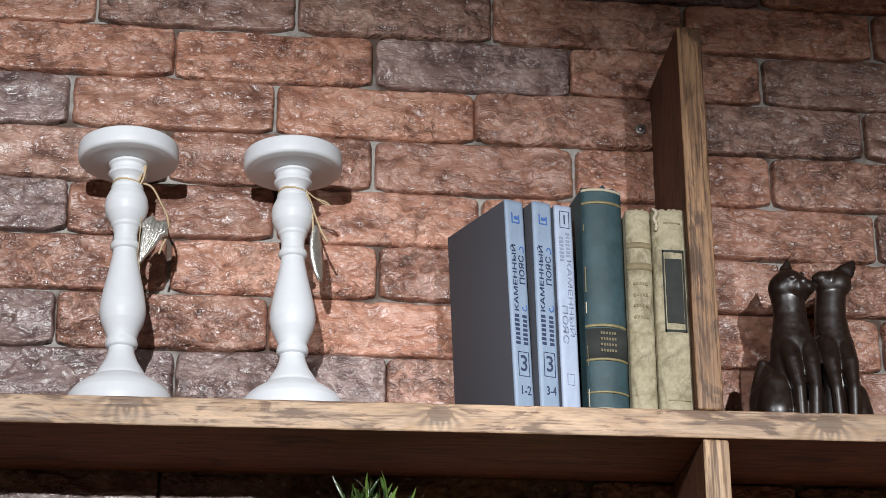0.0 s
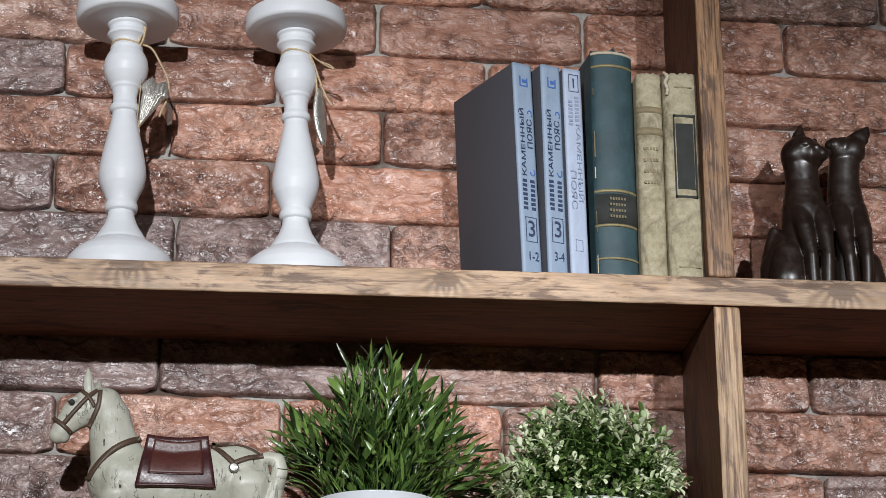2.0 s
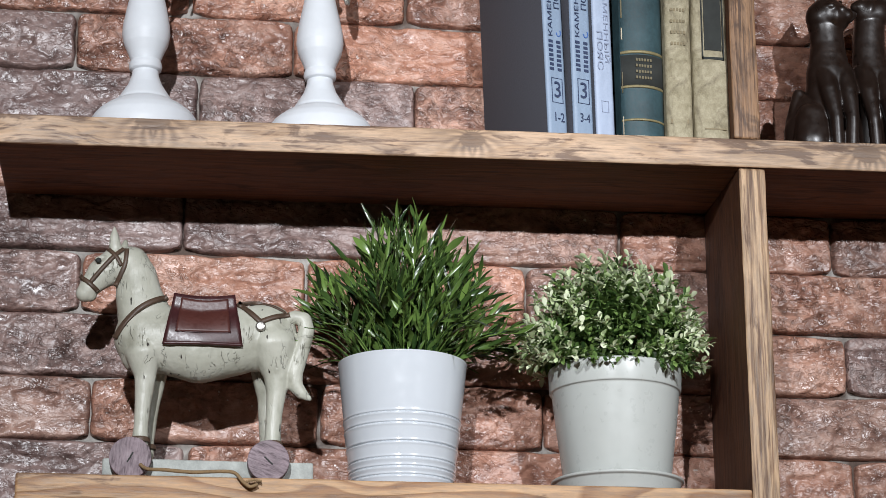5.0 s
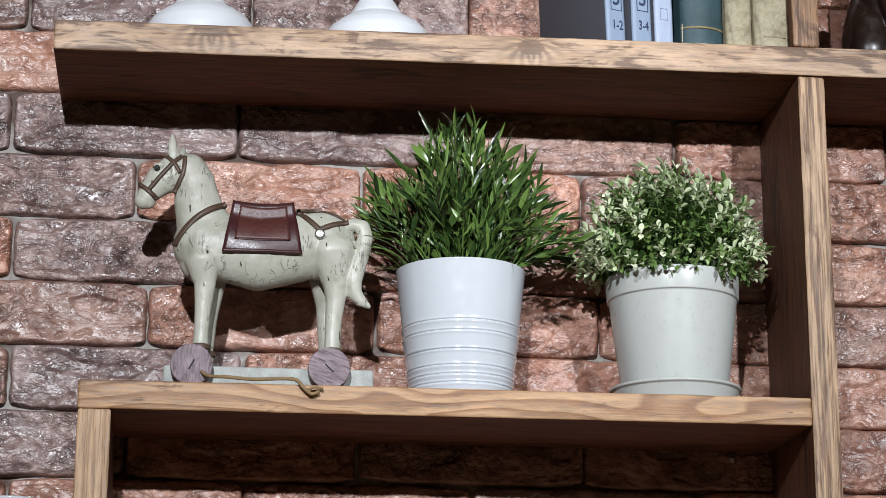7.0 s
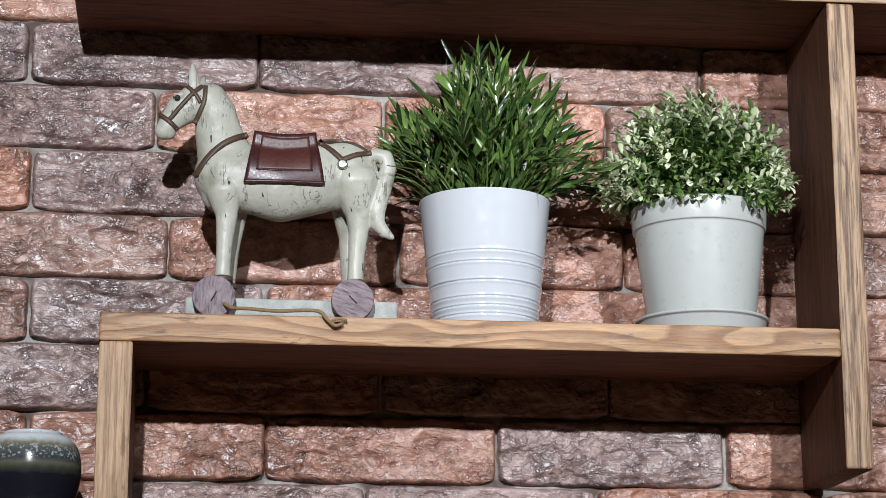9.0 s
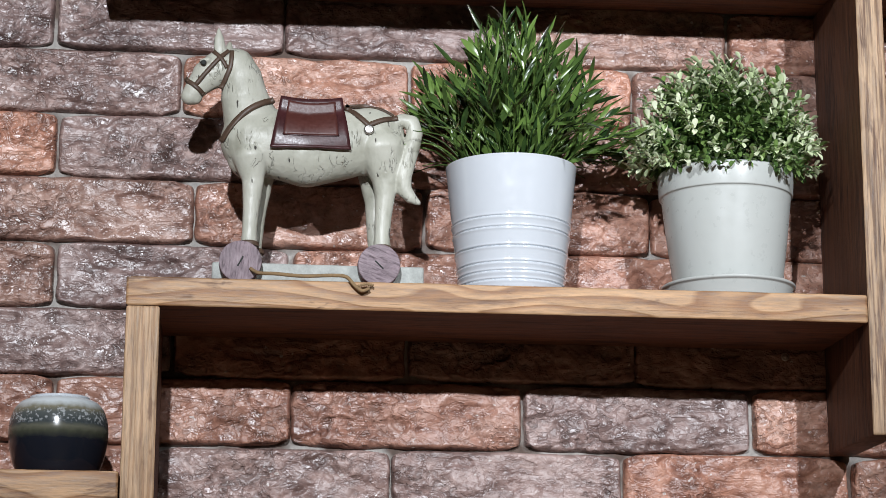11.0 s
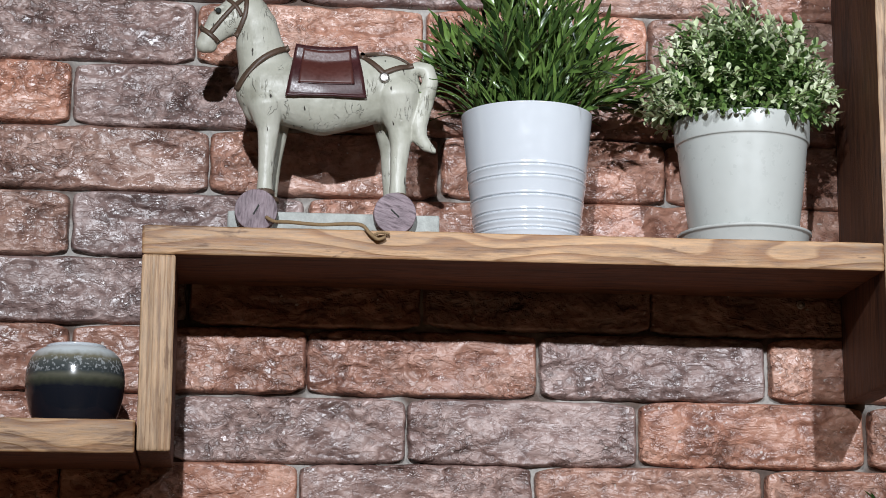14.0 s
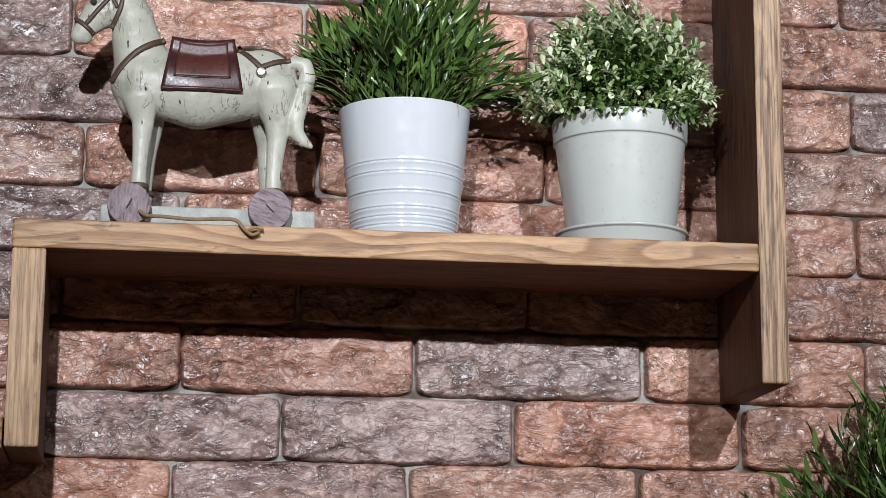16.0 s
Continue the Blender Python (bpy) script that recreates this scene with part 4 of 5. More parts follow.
def strap(ctrl, w, name="strap", material=strap_brown):
    """A flat band that lies on the horse's side."""
    pts = curve_points([(x, 0, z) for x, z in ctrl], 8)
    bm = bmesh.new()
    rows = []
    for i, p in enumerate(pts):
        d = (pts[min(i + 1, len(pts) - 1)] - pts[max(i - 1, 0)]).normalized()
        nrm = Vector((-d.z, 0, d.x)) * w / 2
        row = []
        for k in (-1, 0, 1):
            x, z = p.x + nrm.x * k, p.z + nrm.z * k
            y = skin_y(x, z)
            row.append((x, y, z))
        ys = sorted(r[1] for r in row)[1]
        front = [bm.verts.new((x, min(y, ys + 0.003) - 0.0022, z)) for x, y, z in row]
        rear = [bm.verts.new((x, min(y, ys + 0.003) + 0.002, z)) for x, y, z in row]
        rows.append(front + rear[::-1])
    for a, b in zip(rows, rows[1:]):
        for k in range(6):
            bm.faces.new((a[k], a[(k + 1) % 6], b[(k + 1) % 6], b[k]))
    bm.faces.new(rows[0])
    bm.faces.new(rows[-1])
    bmesh.ops.recalc_face_normals(bm, faces=bm.faces)
    return part(name, bm, material, horse)


strap([(-0.0430, 0.2085), (-0.0675, 0.1946), (-0.0850, 0.1790), (-0.0979, 0.1600)], 0.0062, "chest_strap")
strap([(-0.1375, 0.2290), (-0.1280, 0.2215), (-0.1174, 0.2125)], 0.0046, "noseband")
strap([(-0.1269, 0.2221), (-0.1090, 0.2440), (-0.0922, 0.2625)], 0.0044, "cheek_strap")
strap([(-0.1090, 0.2610), (-0.1001, 0.2514), (-0.0938, 0.2411)], 0.0042, "browband")
strap([(-0.0890, 0.2620), (-0.0907, 0.2411), (-0.1001, 0.2190)], 0.0048, "throat_strap")
strap([(0.0336, 0.2040), (0.0448, 0.1925), (0.0580, 0.1790)], 0.0058, "crupper_strap")
strap([(0.0580, 0.1790), (0.0740, 0.1860), (0.0900, 0.1905)], 0.0054, "crupper_strap")
strap([(0.0340, 0.2030), (0.0610, 0.2040), (0.0860, 0.1935)], 0.0030, "back_strap")
ring_bm = lathe(rounded([(0, 0), (0.0052, 0), (0.0058, 0.0015), (0.0045, 0.003), (0, 0.0036)], 0.0006), 24)
part("ring", ring_bm, steel, horse, "dull metal stud").matrix_local = Matrix.Translation((0.0584, skin_y(0.0584, 0.1735) - 0.0008, 0.1735)) @ Matrix.Rotation(radians(90), 4, "X")
part("eye", lathe([(0, 0), (0.0032, 0), (0.0026, 0.0014), (0, 0.002)], 16), label_dark, horse).matrix_local = Matrix.Translation((-0.1188, skin_y(-0.1188, 0.2462) - 0.0004, 0.2462)) @ Matrix.Rotation(radians(90), 4, "X")


def saddle_sheet(x0, x1, x2, x3, ztop, zlow):
    """A leather sheet over the back, hanging down the near side."""
    bm = bmesh.new()
    nu, nv = 18, 22
    rows = []
    for j in range(nv + 1):
        v = j / nv
        line = []
        for i in range(nu + 1):
            u = i / nu
            if v < 0.25:
                z = ztop - 0.004 + 0.004 * math.sin(v / 0.25 * math.pi / 2) + 0.003 * (2 * u - 1) ** 2
                y = 0.018 - (0.018 + 0.016) * (v / 0.25)
                x = x0 + (x1 - x0) * u
            else:
                s = (v - 0.25) / 0.75
                z = ztop + 0.003 * (2 * u - 1) ** 2 * (1 - s) - (ztop - zlow) * s
                x = (x0 + (x3 - x0) * s) + ((x1 - x0) + ((x2 - x3) - (x1 - x0)) * s) * u
                y = min(skin_y(x, min(z, ztop - 0.006)), -0.016) - 0.003
            line.append((x, y, z))
        rows.append(line)
    front = [[bm.verts.new(p) for p in line] for line in rows]
    for a, b in zip(front, front[1:]):
        for i in range(nu):
            bm.faces.new((a[i], a[i + 1], b[i + 1], b[i]))
    bmesh.ops.recalc_face_normals(bm, faces=bm.faces)
    return bm


sheet = saddle_sheet(-0.0355, 0.0300, 0.0395, -0.0465, 0.2085, 0.1500)
saddle = part("saddle", sheet, leather, horse, "dark red leather saddle")
thick = saddle.modifiers.new("thickness", "SOLIDIFY")
thick.thickness, thick.offset = 0.0022, 0.0
seat = part("saddle_seat", saddle_sheet(-0.0275, 0.0228, 0.0262, -0.0335, 0.2035, 0.1640), seat_leather, saddle)
seat.location = (0, -0.0012, 0)
raised = seat.modifiers.new("thickness", "SOLIDIFY")
raised.thickness, raised.offset = 0.0012, 0.0
hem = [(x, skin_y(x, 0.1515) - 0.0036, 0.1512 + 0.0005 * noise.noise((x * 120, 1, 4))) for x in (-0.0462 + 0.0855 * k / 30 for k in range(31))]
part("rolled_hem", tube(hem, 0.0019, 8), leather, saddle)
for seam in ([(-0.0330, 0.1640), (-0.0040, 0.1632), (0.0262, 0.1640)], [(0.0262, 0.1640), (0.0245, 0.1850), (0.0228, 0.2010)], [(-0.0330, 0.1640), (-0.0305, 0.1850), (-0.0275, 0.2010)]):
    line = [(q.x, skin_y(q.x, q.z) - 0.0048, q.z) for q in curve_points([(x, 0, z) for x, z in seam], 6)]
    part("seam", tube(line, 0.0006, 5), leather, saddle)


def disc(r, t, n=40):
    return lathe(rounded([(0, 0), (r, 0), (r, t), (0, t)], 0.0012), n)


for hx, hy in ((-0.0662, -0.0120), (0.0750, -0.0080), (-0.0600, 0.0240), (0.0720, 0.0240)):
    cuff = lathe(rounded([(0.0085, 0.0), (0.0112, 0.0), (0.0108, 0.0045), (0.0085, 0.0060)], 0.0008), 28)
    part("hoof_cuff", cuff, strap_brown, horse).location = (hx, hy, 0.0452)
for wx, wy in ((-0.0748, -0.038), (0.0696, -0.038), (-0.0748, 0.030), (0.0696, 0.030)):
    w = part("wheel", disc(0.0222, 0.014), wheel_wood, horse, "worn violet-grey wooden wheel")
    w.matrix_local = Matrix.Translation((wx, wy + 0.007, 0.0224)) @ Matrix.Rotation(radians(90), 4, "X") @ Matrix.Rotation(0.6 + wx * 9, 4, "Z")
    if wy < 0:
        pin = bmesh.new()
        box(pin, -0.0008, 0.0008, -0.0004, 0.0004, -0.006, 0.006, 0.0003)
        part("slot", pin, label_dark, w).matrix_local = Matrix.Translation((0, 0, 0.0141)) @ pose(0, 0, 0, 90, 0, -24)
bm, mats = plank("x", (-0.104, -0.026, 0.006), (0.118, 0.024, 0.025), plank_paint, plank_paint, 52.0)
part("base_plank", bm, mats, horse, "worn blue-grey painted plank")
pull = thing("pull_cord", (0.180, -0.172, 2.6012), "brown hemp cord lying along the board's front edge", "cord")
part("strand", tube(curve_points([(-0.054, 0.022, 0.014), (-0.046, 0.010, 0.007), (-0.030, 0.000, 0.0045), (0.000, -0.001, 0.0025), (0.030, -0.001, 0.0040), (0.044, -0.002, 0.0025), (0.052, -0.0035, -0.006), (0.060, -0.0040, -0.012), (0.068, -0.0035, -0.009)]), 0.0020, 7), cord_brown, pull)
part("frayed_end", tube(curve_points([(0.054, -0.0035, -0.008), (0.063, -0.0050, -0.005), (0.072, -0.0035, -0.006)]), [0.0009, 0.0019] * 8 + [0.0008], 6), cord_brown, pull)


# ---- pots and plants ----
def flower_pot(at, outer, inner, material, label, group="potted plants"):
    p = thing("potted_plant", at, label, "potted plant", group)
    pot = part("pot", lathe(rounded(outer, 0.0012) + inner, 96), material, p)
    return p, pot


white_outer = [(0.0, 0.0), (0.0525, 0.0), (0.0550, 0.002)]
for z, deep in ((0.0125, 0.0016), (0.0215, 0.0016), (0.0310, 0.0016), (0.0480, 0.0024), (0.0680, 0.0015), (0.0795, 0.0015)):
    r = 0.0550 + (z / 0.145) * 0.0165
    white_outer += [(r + 0.0003, z - 0.0042), (r + 0.0013, z - 0.0022), (r + 0.0010, z - 0.0010), (r - deep, z), (r + 0.0010, z + 0.0010), (r + 0.0006, z + 0.0030)]
white_outer += [(0.0650, 0.086), (0.0710, 0.1430), (0.0716, 0.1455), (0.0700, 0.1460)]
white_inner = [(0.0690, 0.142), (0.0655, 0.120), (0.0, 0.120)]
fern, fern_pot = flower_pot((0.4070, -0.090, 2.6005), white_outer, white_inner, white_glaze, "green grassy plant in a white ribbed glossy pot")
grey_outer = [(0.0, 0.004), (0.0500, 0.004), (0.0560, 0.010), (0.0590, 0.020), (0.0672, 0.085), (0.0708, 0.1185), (0.0716, 0.1195), (0.0732, 0.1200), (0.0745, 0.1440), (0.0735, 0.1460), (0.0715, 0.1455)]
grey_inner = [(0.0705, 0.142), (0.0680, 0.124), (0.0, 0.124)]
boxwood, box_pot = flower_pot((0.6455, -0.088, 2.6005), grey_outer, grey_inner, grey_plastic, "bushy pale-tipped plant in a grey plastic pot with saucer")
saucer = [(0.0, 0.0), (0.0625, 0.0), (0.0665, 0.003), (0.0700, 0.0165), (0.0730, 0.0180), (0.0732, 0.0205), (0.0705, 0.0215), (0.0675, 0.0195), (0.0640, 0.0060), (0.0, 0.0045)]
part("saucer", lathe(rounded(saucer, 0.0008), 96), grey_plastic, boxwood)
fern_low, low_pot = flower_pot((0.955, -0.095, 2.1005), white_outer, white_inner, white_glaze, "green grassy plant on the lowest board beside the upright")
for p, z, r in ((fern, 0.121, 0.0650), (boxwood, 0.125, 0.0675), (fern_low, 0.121, 0.0650)):
    part("soil", lathe([(0, 0), (r, 0), (r, 0.002), (r * 0.5, 0.006), (0, 0.007)], 40), soil, p).location = (0, 0, z)


def blade_mesh(name, length, width, bend, material, cup=0.25, full=1.0):
    """A leaf, pointed or (full above 1) broadest near its rounded tip, with a fold along its middle. It grows along x."""
    verts, faces = [], []
    n = 6
    for i in range(n + 1):
        s = i / n
        w = width / 2 * (math.sin(math.pi * (s ** full * 0.93 + 0.05)) ** (0.95 if full == 1.0 else 0.65))
        x, z = length * s * (1 - 0.12 * bend * s), -bend * length * 0.35 * s * s
        verts += [(x, -w, z + cup * w), (x, 0, z), (x, w, z + cup * w)]
    for i in range(n):
        a = i * 3
        faces += [(a, a + 3, a + 4, a + 1), (a + 1, a + 4, a + 5, a + 2)]
    me = bpy.data.meshes.new(name)
    me.from_pydata(verts, [], faces)
    me.materials.append(material)
    me.shade_smooth()
    return me


def turn_to(d, roll):
    return d.to_track_quat("X", "Z").to_matrix().to_4x4() @ Matrix.Rotation(roll, 4, "X")


def joined_leaves(name, meshes, poses, parent, material):
    verts, faces = [], []
    for me, m in zip(meshes, poses):
        k = len(verts)
        verts += [m @ v.co for v in me.vertices]
        faces += [[k + i for i in f.vertices] for f in me.polygons]
    me = bpy.data.meshes.new(name)
    me.from_pydata([tuple(v) for v in verts], [], faces)
    me.materials.append(material)
    ob = link_mesh(name, me, parent)
    return tagged(ob, kind="stuff")


def grassy(parent, seed, z0, height, spread):
    rng = random.Random(seed)
    shapes = [blade_mesh("leaf", l, w, b, leaf_green) for l, w, b in ((0.034, 0.0048, 0.4), (0.040, 0.0044, 0.6), (0.027, 0.0062, 0.1), (0.030, 0.0080, 0.8), (0.024, 0.0052, 0.3), (0.038, 0.0034, 0.4), (0.030, 0.0030, -0.2), (0.022, 0.0046, -0.4))]
    singles, spare = [], []
    stems = bmesh.new()
    for s in range(150):
        a = rng.uniform(0, 2 * math.pi)
        k = rng.random() ** 0.8
        lean = k * spread
        h = height * (1.0 - 0.80 * k ** 1.1) * rng.uniform(0.80, 1.06)
        root = Vector((math.cos(a) * 0.035 * k, math.sin(a) * 0.035 * k, z0))
        reach = lean * rng.uniform(0.85, 1.05)
        tip = root + Vector((math.cos(a) * reach, math.sin(a) * reach * 0.80, h))
        mid = root.lerp(tip, 0.5) + Vector((0, 0, 0.018 * k + 0.004))
        pts = curve_points([root, mid, tip], 6)
        seg = tube(pts, [0.0011 - 0.0006 * i / len(pts) for i in range(len(pts))], 5)
        me = bpy.data.meshes.new("tmp")
        seg.to_mesh(me)
        seg.free()
        stems.from_mesh(me)
        bpy.data.meshes.remove(me)
        n = 16
        for i in range(n):
            f = 0.22 + 0.78 * (i + rng.random() * 0.6) / n
            j = min(len(pts) - 2, int(f * (len(pts) - 1)))
            p = pts[j].lerp(pts[j + 1], f * (len(pts) - 1) - j)
            d = (pts[j + 1] - pts[j]).normalized()
            side = Vector((rng.gauss(0, 1), rng.gauss(0, 1), rng.gauss(0, 0.6))).normalized()
            aim = (d * rng.uniform(0.8, 2.2) + side * 0.90 + Vector((0, 0, 0.28))).normalized()
            m = Matrix.Translation(p) @ turn_to(aim, rng.uniform(-2.2, 2.2)) @ Matrix.Scale(rng.uniform(0.75, 1.15), 4)
            q = m @ Vector((0.045, 0, 0))
            if (q.y < -0.045 and q.z < z0 + 0.022) or (q.x < -0.070 and p.z < z0 + 0.075) or (parent.location.y + q.y > -0.006) or parent.location.z + q.z > 2.956 and parent.location.z > 2.5:
                continue
            (singles if p.y < -0.012 and len(singles) < 290 else spare).append((rng.choice(shapes), m))
    tagged(part("stalk", stems, leaf_green, parent), kind="stuff")
    for me, m in singles:
        ob = new("leaf", me)
        ob.parent, ob.matrix_local = parent, m
    joined_leaves("foliage", [s[0] for s in spare], [s[1] for s in spare], parent, leaf_green)


def bushy(parent, seed, z0):
    rng = random.Random(seed)
    green = [blade_mesh("leaf", l, w, b, leaf_small, 0.35, 1.4) for l, w, b in ((0.0115, 0.0050, 0.3), (0.0130, 0.0054, 0.5), (0.0090, 0.0044, 0.1))]
    pale = [blade_mesh("leaf", l, w, b, leaf_pale, 0.45, 1.7) for l, w, b in ((0.0118, 0.0062, 0.2), (0.0130, 0.0068, 0.5), (0.0095, 0.0055, -0.2), (0.0068, 0.0046, 0.0))]
    gl, pl = [], []
    stems = bmesh.new()
    for s in range(480):
        u, a = rng.uniform(-0.05, 1.0), rng.uniform(0, 2 * math.pi)
        c = math.sqrt(max(0.0, 1 - u * u))
        d = Vector((math.cos(a) * c, math.sin(a) * c * 0.72, u)).normalized()
        r = rng.uniform(0.55, 1.0) ** 0.6
        tip = Vector((d.x * 0.112, d.y * 0.096, 0.026 + d.z * 0.130)) * r + Vector((0, 0, z0))
        tip.z = max(tip.z, z0 + 0.016 + rng.uniform(0.0, 0.012))
        if s % 40 == 7:
            # sprigs that hang over the rim
            tip, r = Vector((rng.uniform(-0.045, 0.075), -rng.uniform(0.072, 0.084), z0 + rng.uniform(0.010, 0.022))), 1.0
        root = Vector((d.x * 0.02, d.y * 0.02, z0))
        pts = [root.lerp(tip, k / 6) + Vector((0, 0, 0.010 * math.sin(k / 6 * math.pi))) for k in range(7)]
        if s % 2 == 0:
            seg = tube(pts, 0.0007, 4)
            me = bpy.data.meshes.new("tmp")
            seg.to_mesh(me)
            seg.free()
            stems.from_mesh(me)
            bpy.data.meshes.remove(me)
        n = 15
        for i in range(n):
            f = 0.45 + 0.55 * (i / (n - 1)) ** 0.7
            k = min(5, int(f * 6))
            p = pts[k].lerp(pts[k + 1], f * 6 - k)
            along = (pts[k + 1] - pts[k]).normalized()
            ang = i * 2.4 + rng.uniform(-0.3, 0.3)
            s1 = along.orthogonal().normalized()
            s2 = along.cross(s1)
            tipward = max(0.0, (f - 0.85) / 0.15)
            aim = (along * (0.45 + 0.8 * tipward) + (s1 * math.cos(ang) + s2 * math.sin(ang))).normalized()
            m = Matrix.Translation(p) @ turn_to(aim, rng.uniform(-0.5, 0.5)) @ Matrix.Scale(rng.uniform(0.75, 1.15), 4)
            q = parent.location + m @ Vector((0.016, 0, 0))
            if q.y > -0.004 or q.x > 0.7745:
                continue
            bright = f > 0.82 and r > 0.78 and s % 8 < 6 and rng.random() < 0.92
            (pl if bright else gl).append((rng.choice(pale if bright else green), m))
    tagged(part("stalk", stems, leaf_small, parent), kind="stuff")
    pl.sort(key=lambda e: e[1].translation.y)
    for me, m in pl[:290]:
        ob = new("leaf", me)
        ob.parent, ob.matrix_local = parent, m
    joined_leaves("pale_foliage", [e[0] for e in pl[290:]], [e[1] for e in pl[290:]], parent, leaf_pale)
    joined_leaves("foliage", [e[0] for e in gl], [e[1] for e in gl], parent, leaf_small)


grassy(fern, 11, 0.122, 0.212, 0.118)
grassy(fern_low, 23, 0.122, 0.256, 0.185)
bushy(boxwood, 5, 0.128)

# ---- jar on the low board ----
jar = thing("ceramic_jar", (-0.0660, -0.110, 2.4010), "round dark ceramic jar with white glazed shoulder", "jar")
jar.scale = (0.99, 0.99, 0.94)
part("body", lathe(rounded([(0, 0), (0.0385, 0), (0.0415, 0.002), (0.0462, 0.014), (0.0500, 0.030), (0.0516, 0.046), (0.0505, 0.060), (0.0465, 0.0725), (0.0400, 0.0805), (0.0320, 0.0840), (0.0262, 0.0845), (0.0262, 0.083), (0.032, 0.074), (0.040, 0.05), (0.034, 0.008), (0, 0.006)], 0.003), 96), vase_glaze, jar)

part("rim", lathe(rounded([(0.0262, 0.0838), (0.0310, 0.0838), (0.0312, 0.0862), (0.0285, 0.0874), (0.0262, 0.0862), (0.0262, 0.0838)], 0.0006), 72), white_glaze, jar, "white glazed rim")


# ---- fixings in the wall ----
def washer(name, x, z, r, label):
    w = thing(name, (x, -0.0008, z), label, "screw")
    part("plate", disc(r, 0.003, 24), steel, w).matrix_local = Matrix.Rotation(radians(90), 4, "X")
    part("screw_head", lathe([(0, 0.003), (r * 0.5, 0.003), (r * 0.45, 0.0045), (0, 0.005)], 18), steel, w).matrix_local = Matrix.Rotation(radians(90), 4, "X")


washer("wall_screw", 0.758, 3.444, 0.0075, "round steel screw plate fixed in brick beside upright")
washer("wall_screw", 0.7300, 2.5620, 0.0050, "small steel screw in shaded brick under board")


# ---- bricks of the wall ----
PITCH_X, PITCH_Z, Z_FIRST = 0.2572, 0.0742, 2.377
# where one upright joint stands in each course, from the first course below the lowest board upwards
JOINTS = {-1: 0.170, 0: 0.288, 1: 0.177, 2: 0.045, 3: 0.174, 4: 0.066, 5: 0.170, 6: 0.047, 7: 0.160, 8: 0.030, 9: 0.172, 10: 0.026, 11: 0.160, 12: 0.033, 13: 0.155, 14: 0.028, 15: 0.155, 16: 0.054}
GREY = {(15, 1), (14, -1), (12, -1), (10, -1), (9, -1), (9, 0), (6, -1), (5, -1), (5, -2), (3, -1), (3, -2), (1, 1), (0, -1), (0, 0), (-1, 0), (7, 0), (2, -1), (7, -1), (5, 3), (6, -2)}
BROWN = {(9, 1), (7, 1), (4, -1), (13, -1), (16, 1), (15, 3), (1, 3), (4, 3), (3, 3), (2, 1), (2, 2), (-1, 1), (16, 0), (10, 2), (6, 2), (14, 3), (7, 3), (0, 3)}


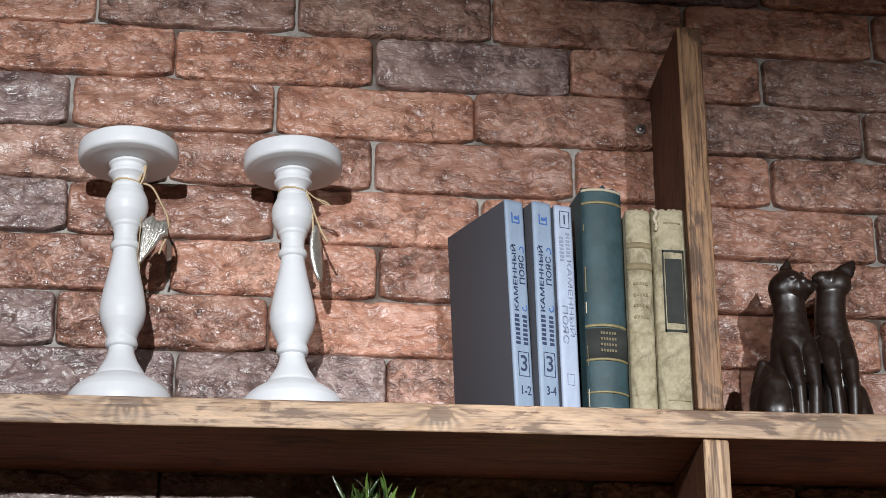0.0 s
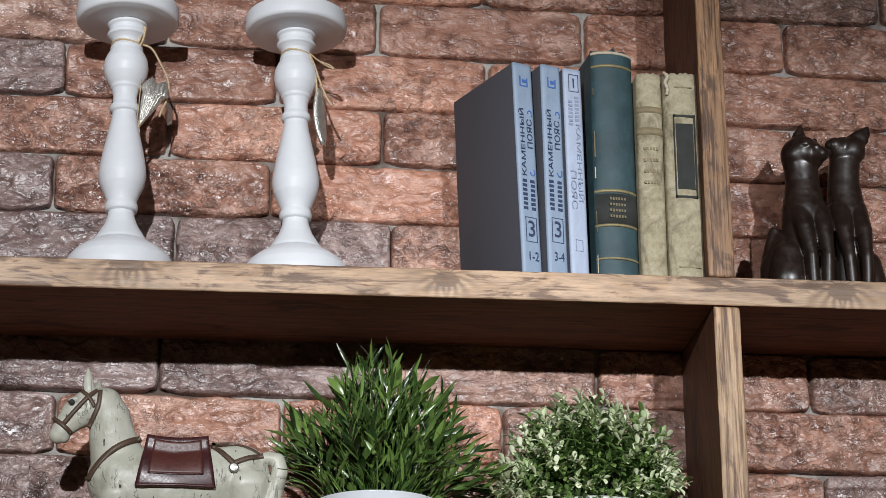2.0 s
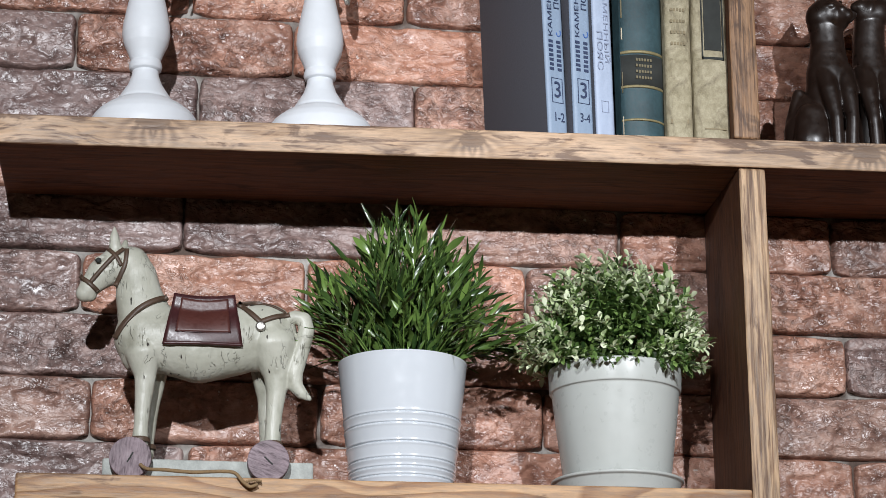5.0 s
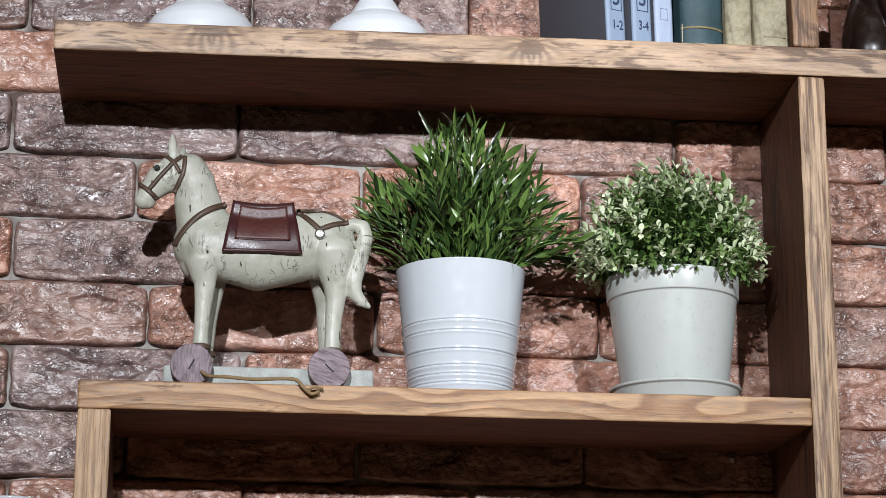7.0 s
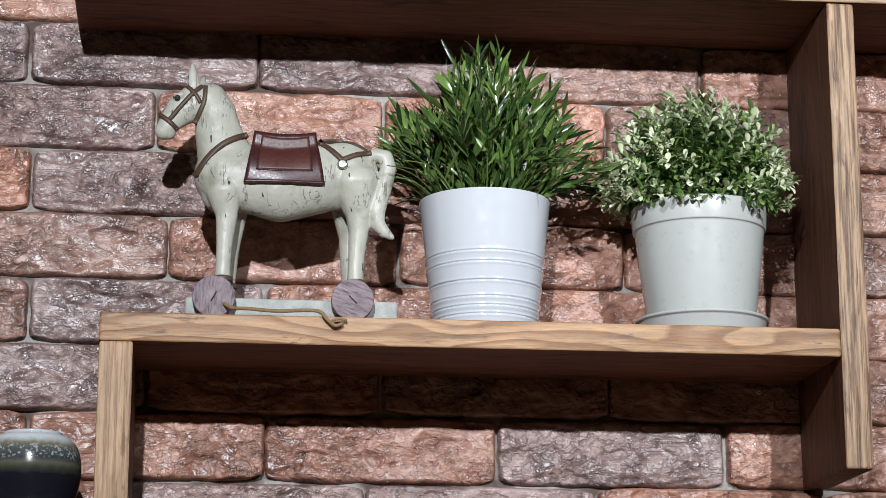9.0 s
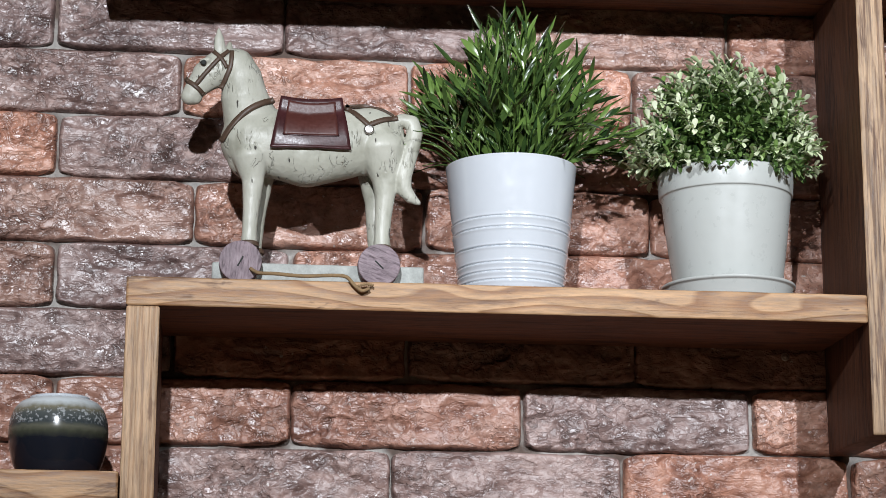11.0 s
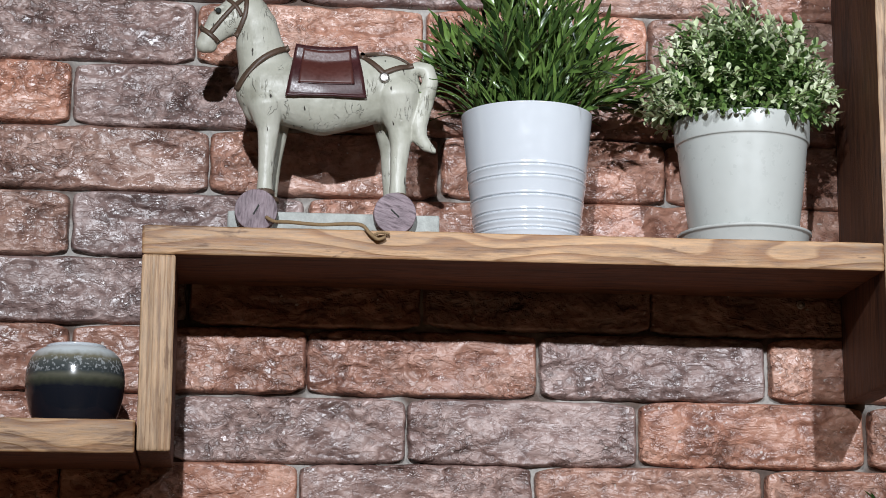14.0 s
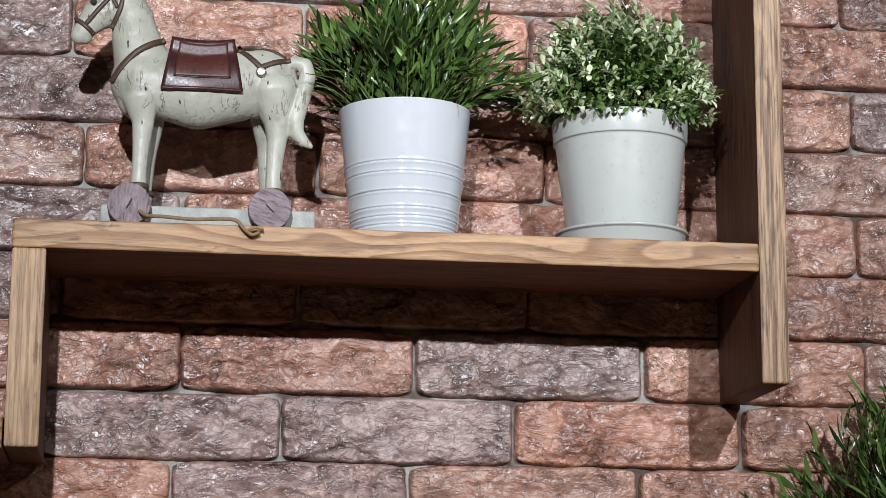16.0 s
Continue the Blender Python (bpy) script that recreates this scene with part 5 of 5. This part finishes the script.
def brick_mesh(seed, length=0.2554, height=0.0738):
    """A cast brick face: worn rounded rim, wavy outline, flaked and wrinkled front."""
    nx, nz = 140, 42
    verts, faces = [], []
    o = seed * 7.31
    for j in range(nz + 1):
        for i in range(nx + 1):
            # stations crowd towards the rim, where the face curls back
            u, w = -math.cos(math.pi * i / nx), -math.cos(math.pi * j / nz)
            u, w = 0.35 * u + 0.65 * (2 * i / nx - 1), 0.35 * w + 0.65 * (2 * j / nz - 1)
            x, z = u * length / 2, w * height / 2
            dx, dz = length / 2 - abs(x), height / 2 - abs(z)
            rim = 0.0050 + 0.0026 * noise.noise((x * 26 + o, z * 26, 4))
            qx, qz = max(0.0, 1 - dx / rim), max(0.0, 1 - dz / rim)
            fall = min(1.0, math.hypot(qx, qz))
            y = 0.0125 * (1 - math.sqrt(max(0.0, 1 - fall ** 2.2)))
            y -= 0.0034 * noise.noise((x * 24 + o, z * 34, 0)) + 0.0011 * noise.noise((x * 75 + o, z * 85, 2))
            # worn worms, and a few torn layers with a ragged edge
            bend = 0.012 * noise.noise((x * 40 + o, z * 40, 21))
            worm = abs(noise.noise(((x + bend) * 66 + o, (z - bend) * 84, 17)))
            y += 0.0013 * max(0.0, 1 - worm / 0.20) * max(0.0, min(1.0, 0.5 + 2.2 * noise.noise((x * 13 + o, z * 20, 31))))
            flake = noise.noise((x * 17 + o, z * 46, 9)) + 0.22 * noise.noise((x * 90 + o, z * 120, 5))
            if flake > 0.20:
                y += 0.0024 * min(1.0, (flake - 0.20) * 16)
            wob = 0.0016 * noise.noise((x * 30 + o, 5, 1 if w > 0 else 8))
            corner = 0.0075 * (abs(u) ** 10) * (abs(w) ** 10)
            z2 = z + wob * abs(w) ** 2 - math.copysign(corner, w)
            x2 = x + 0.0016 * noise.noise((z * 50 + o, 3, 1 if u > 0 else 6)) * abs(u) ** 6 - math.copysign(corner, u)
            verts.append((x2, y, z2))
    for j in range(nz):
        for i in range(nx):
            a = j * (nx + 1) + i
            faces.append((a, a + 1, a + nx + 2, a + nx + 1))
    # short skirt into the joint
    edge = [i for i in range(nx + 1)] + [j * (nx + 1) + nx for j in range(1, nz + 1)] + [nz * (nx + 1) + i for i in range(nx - 1, -1, -1)] + [j * (nx + 1) for j in range(nz - 1, 0, -1)]
    k = len(verts)
    for e in edge:
        verts.append((verts[e][0], 0.030, verts[e][2]))
    for i in range(len(edge)):
        j = (i + 1) % len(edge)
        faces.append((edge[j], edge[i], k + i, k + j))
    me = bpy.data.meshes.new("brick")
    me.from_pydata(verts, [], faces)
    me.shade_smooth()
    return me


shapes = {}
for tone, mat in (("red", brick_red), ("brown", brick_brown), ("grey", brick_grey)):
    shapes[tone] = []
    for s in range(6):
        me = brick_mesh(s + 6 * len(shapes))
        me.materials.append(mat)
        shapes[tone].append(me)
wall_rng = random.Random(4)
for row in range(-4, 19):
    start = JOINTS.get(row, 0.160 if row % 2 else 0.035)
    for n in range(-3, 5):
        x = start + n * PITCH_X + PITCH_X / 2 + wall_rng.uniform(-0.002, 0.002)
        z = Z_FIRST + (row + 0.5) * PITCH_Z + wall_rng.uniform(-0.0012, 0.0012)
        tone = "grey" if (row, n) in GREY else "brown" if (row, n) in BROWN else "red"
        if abs(n - 1) > 2 or row < -1 or row > 16:
            tone = wall_rng.choice(("red", "red", "brown", "grey") if n < 3 else ("red", "red", "brown", "red"))
        me = wall_rng.choice(shapes[tone])
        b = new("brick", me)
        b.parent = wall_north
        flip = 180 if wall_rng.random() < 0.5 else 0
        b.matrix_local = pose(x, wall_rng.uniform(-0.0015, 0.0015), z, wall_rng.uniform(-0.7, 0.7), flip + wall_rng.uniform(-0.35, 0.35), wall_rng.uniform(-0.4, 0.4))
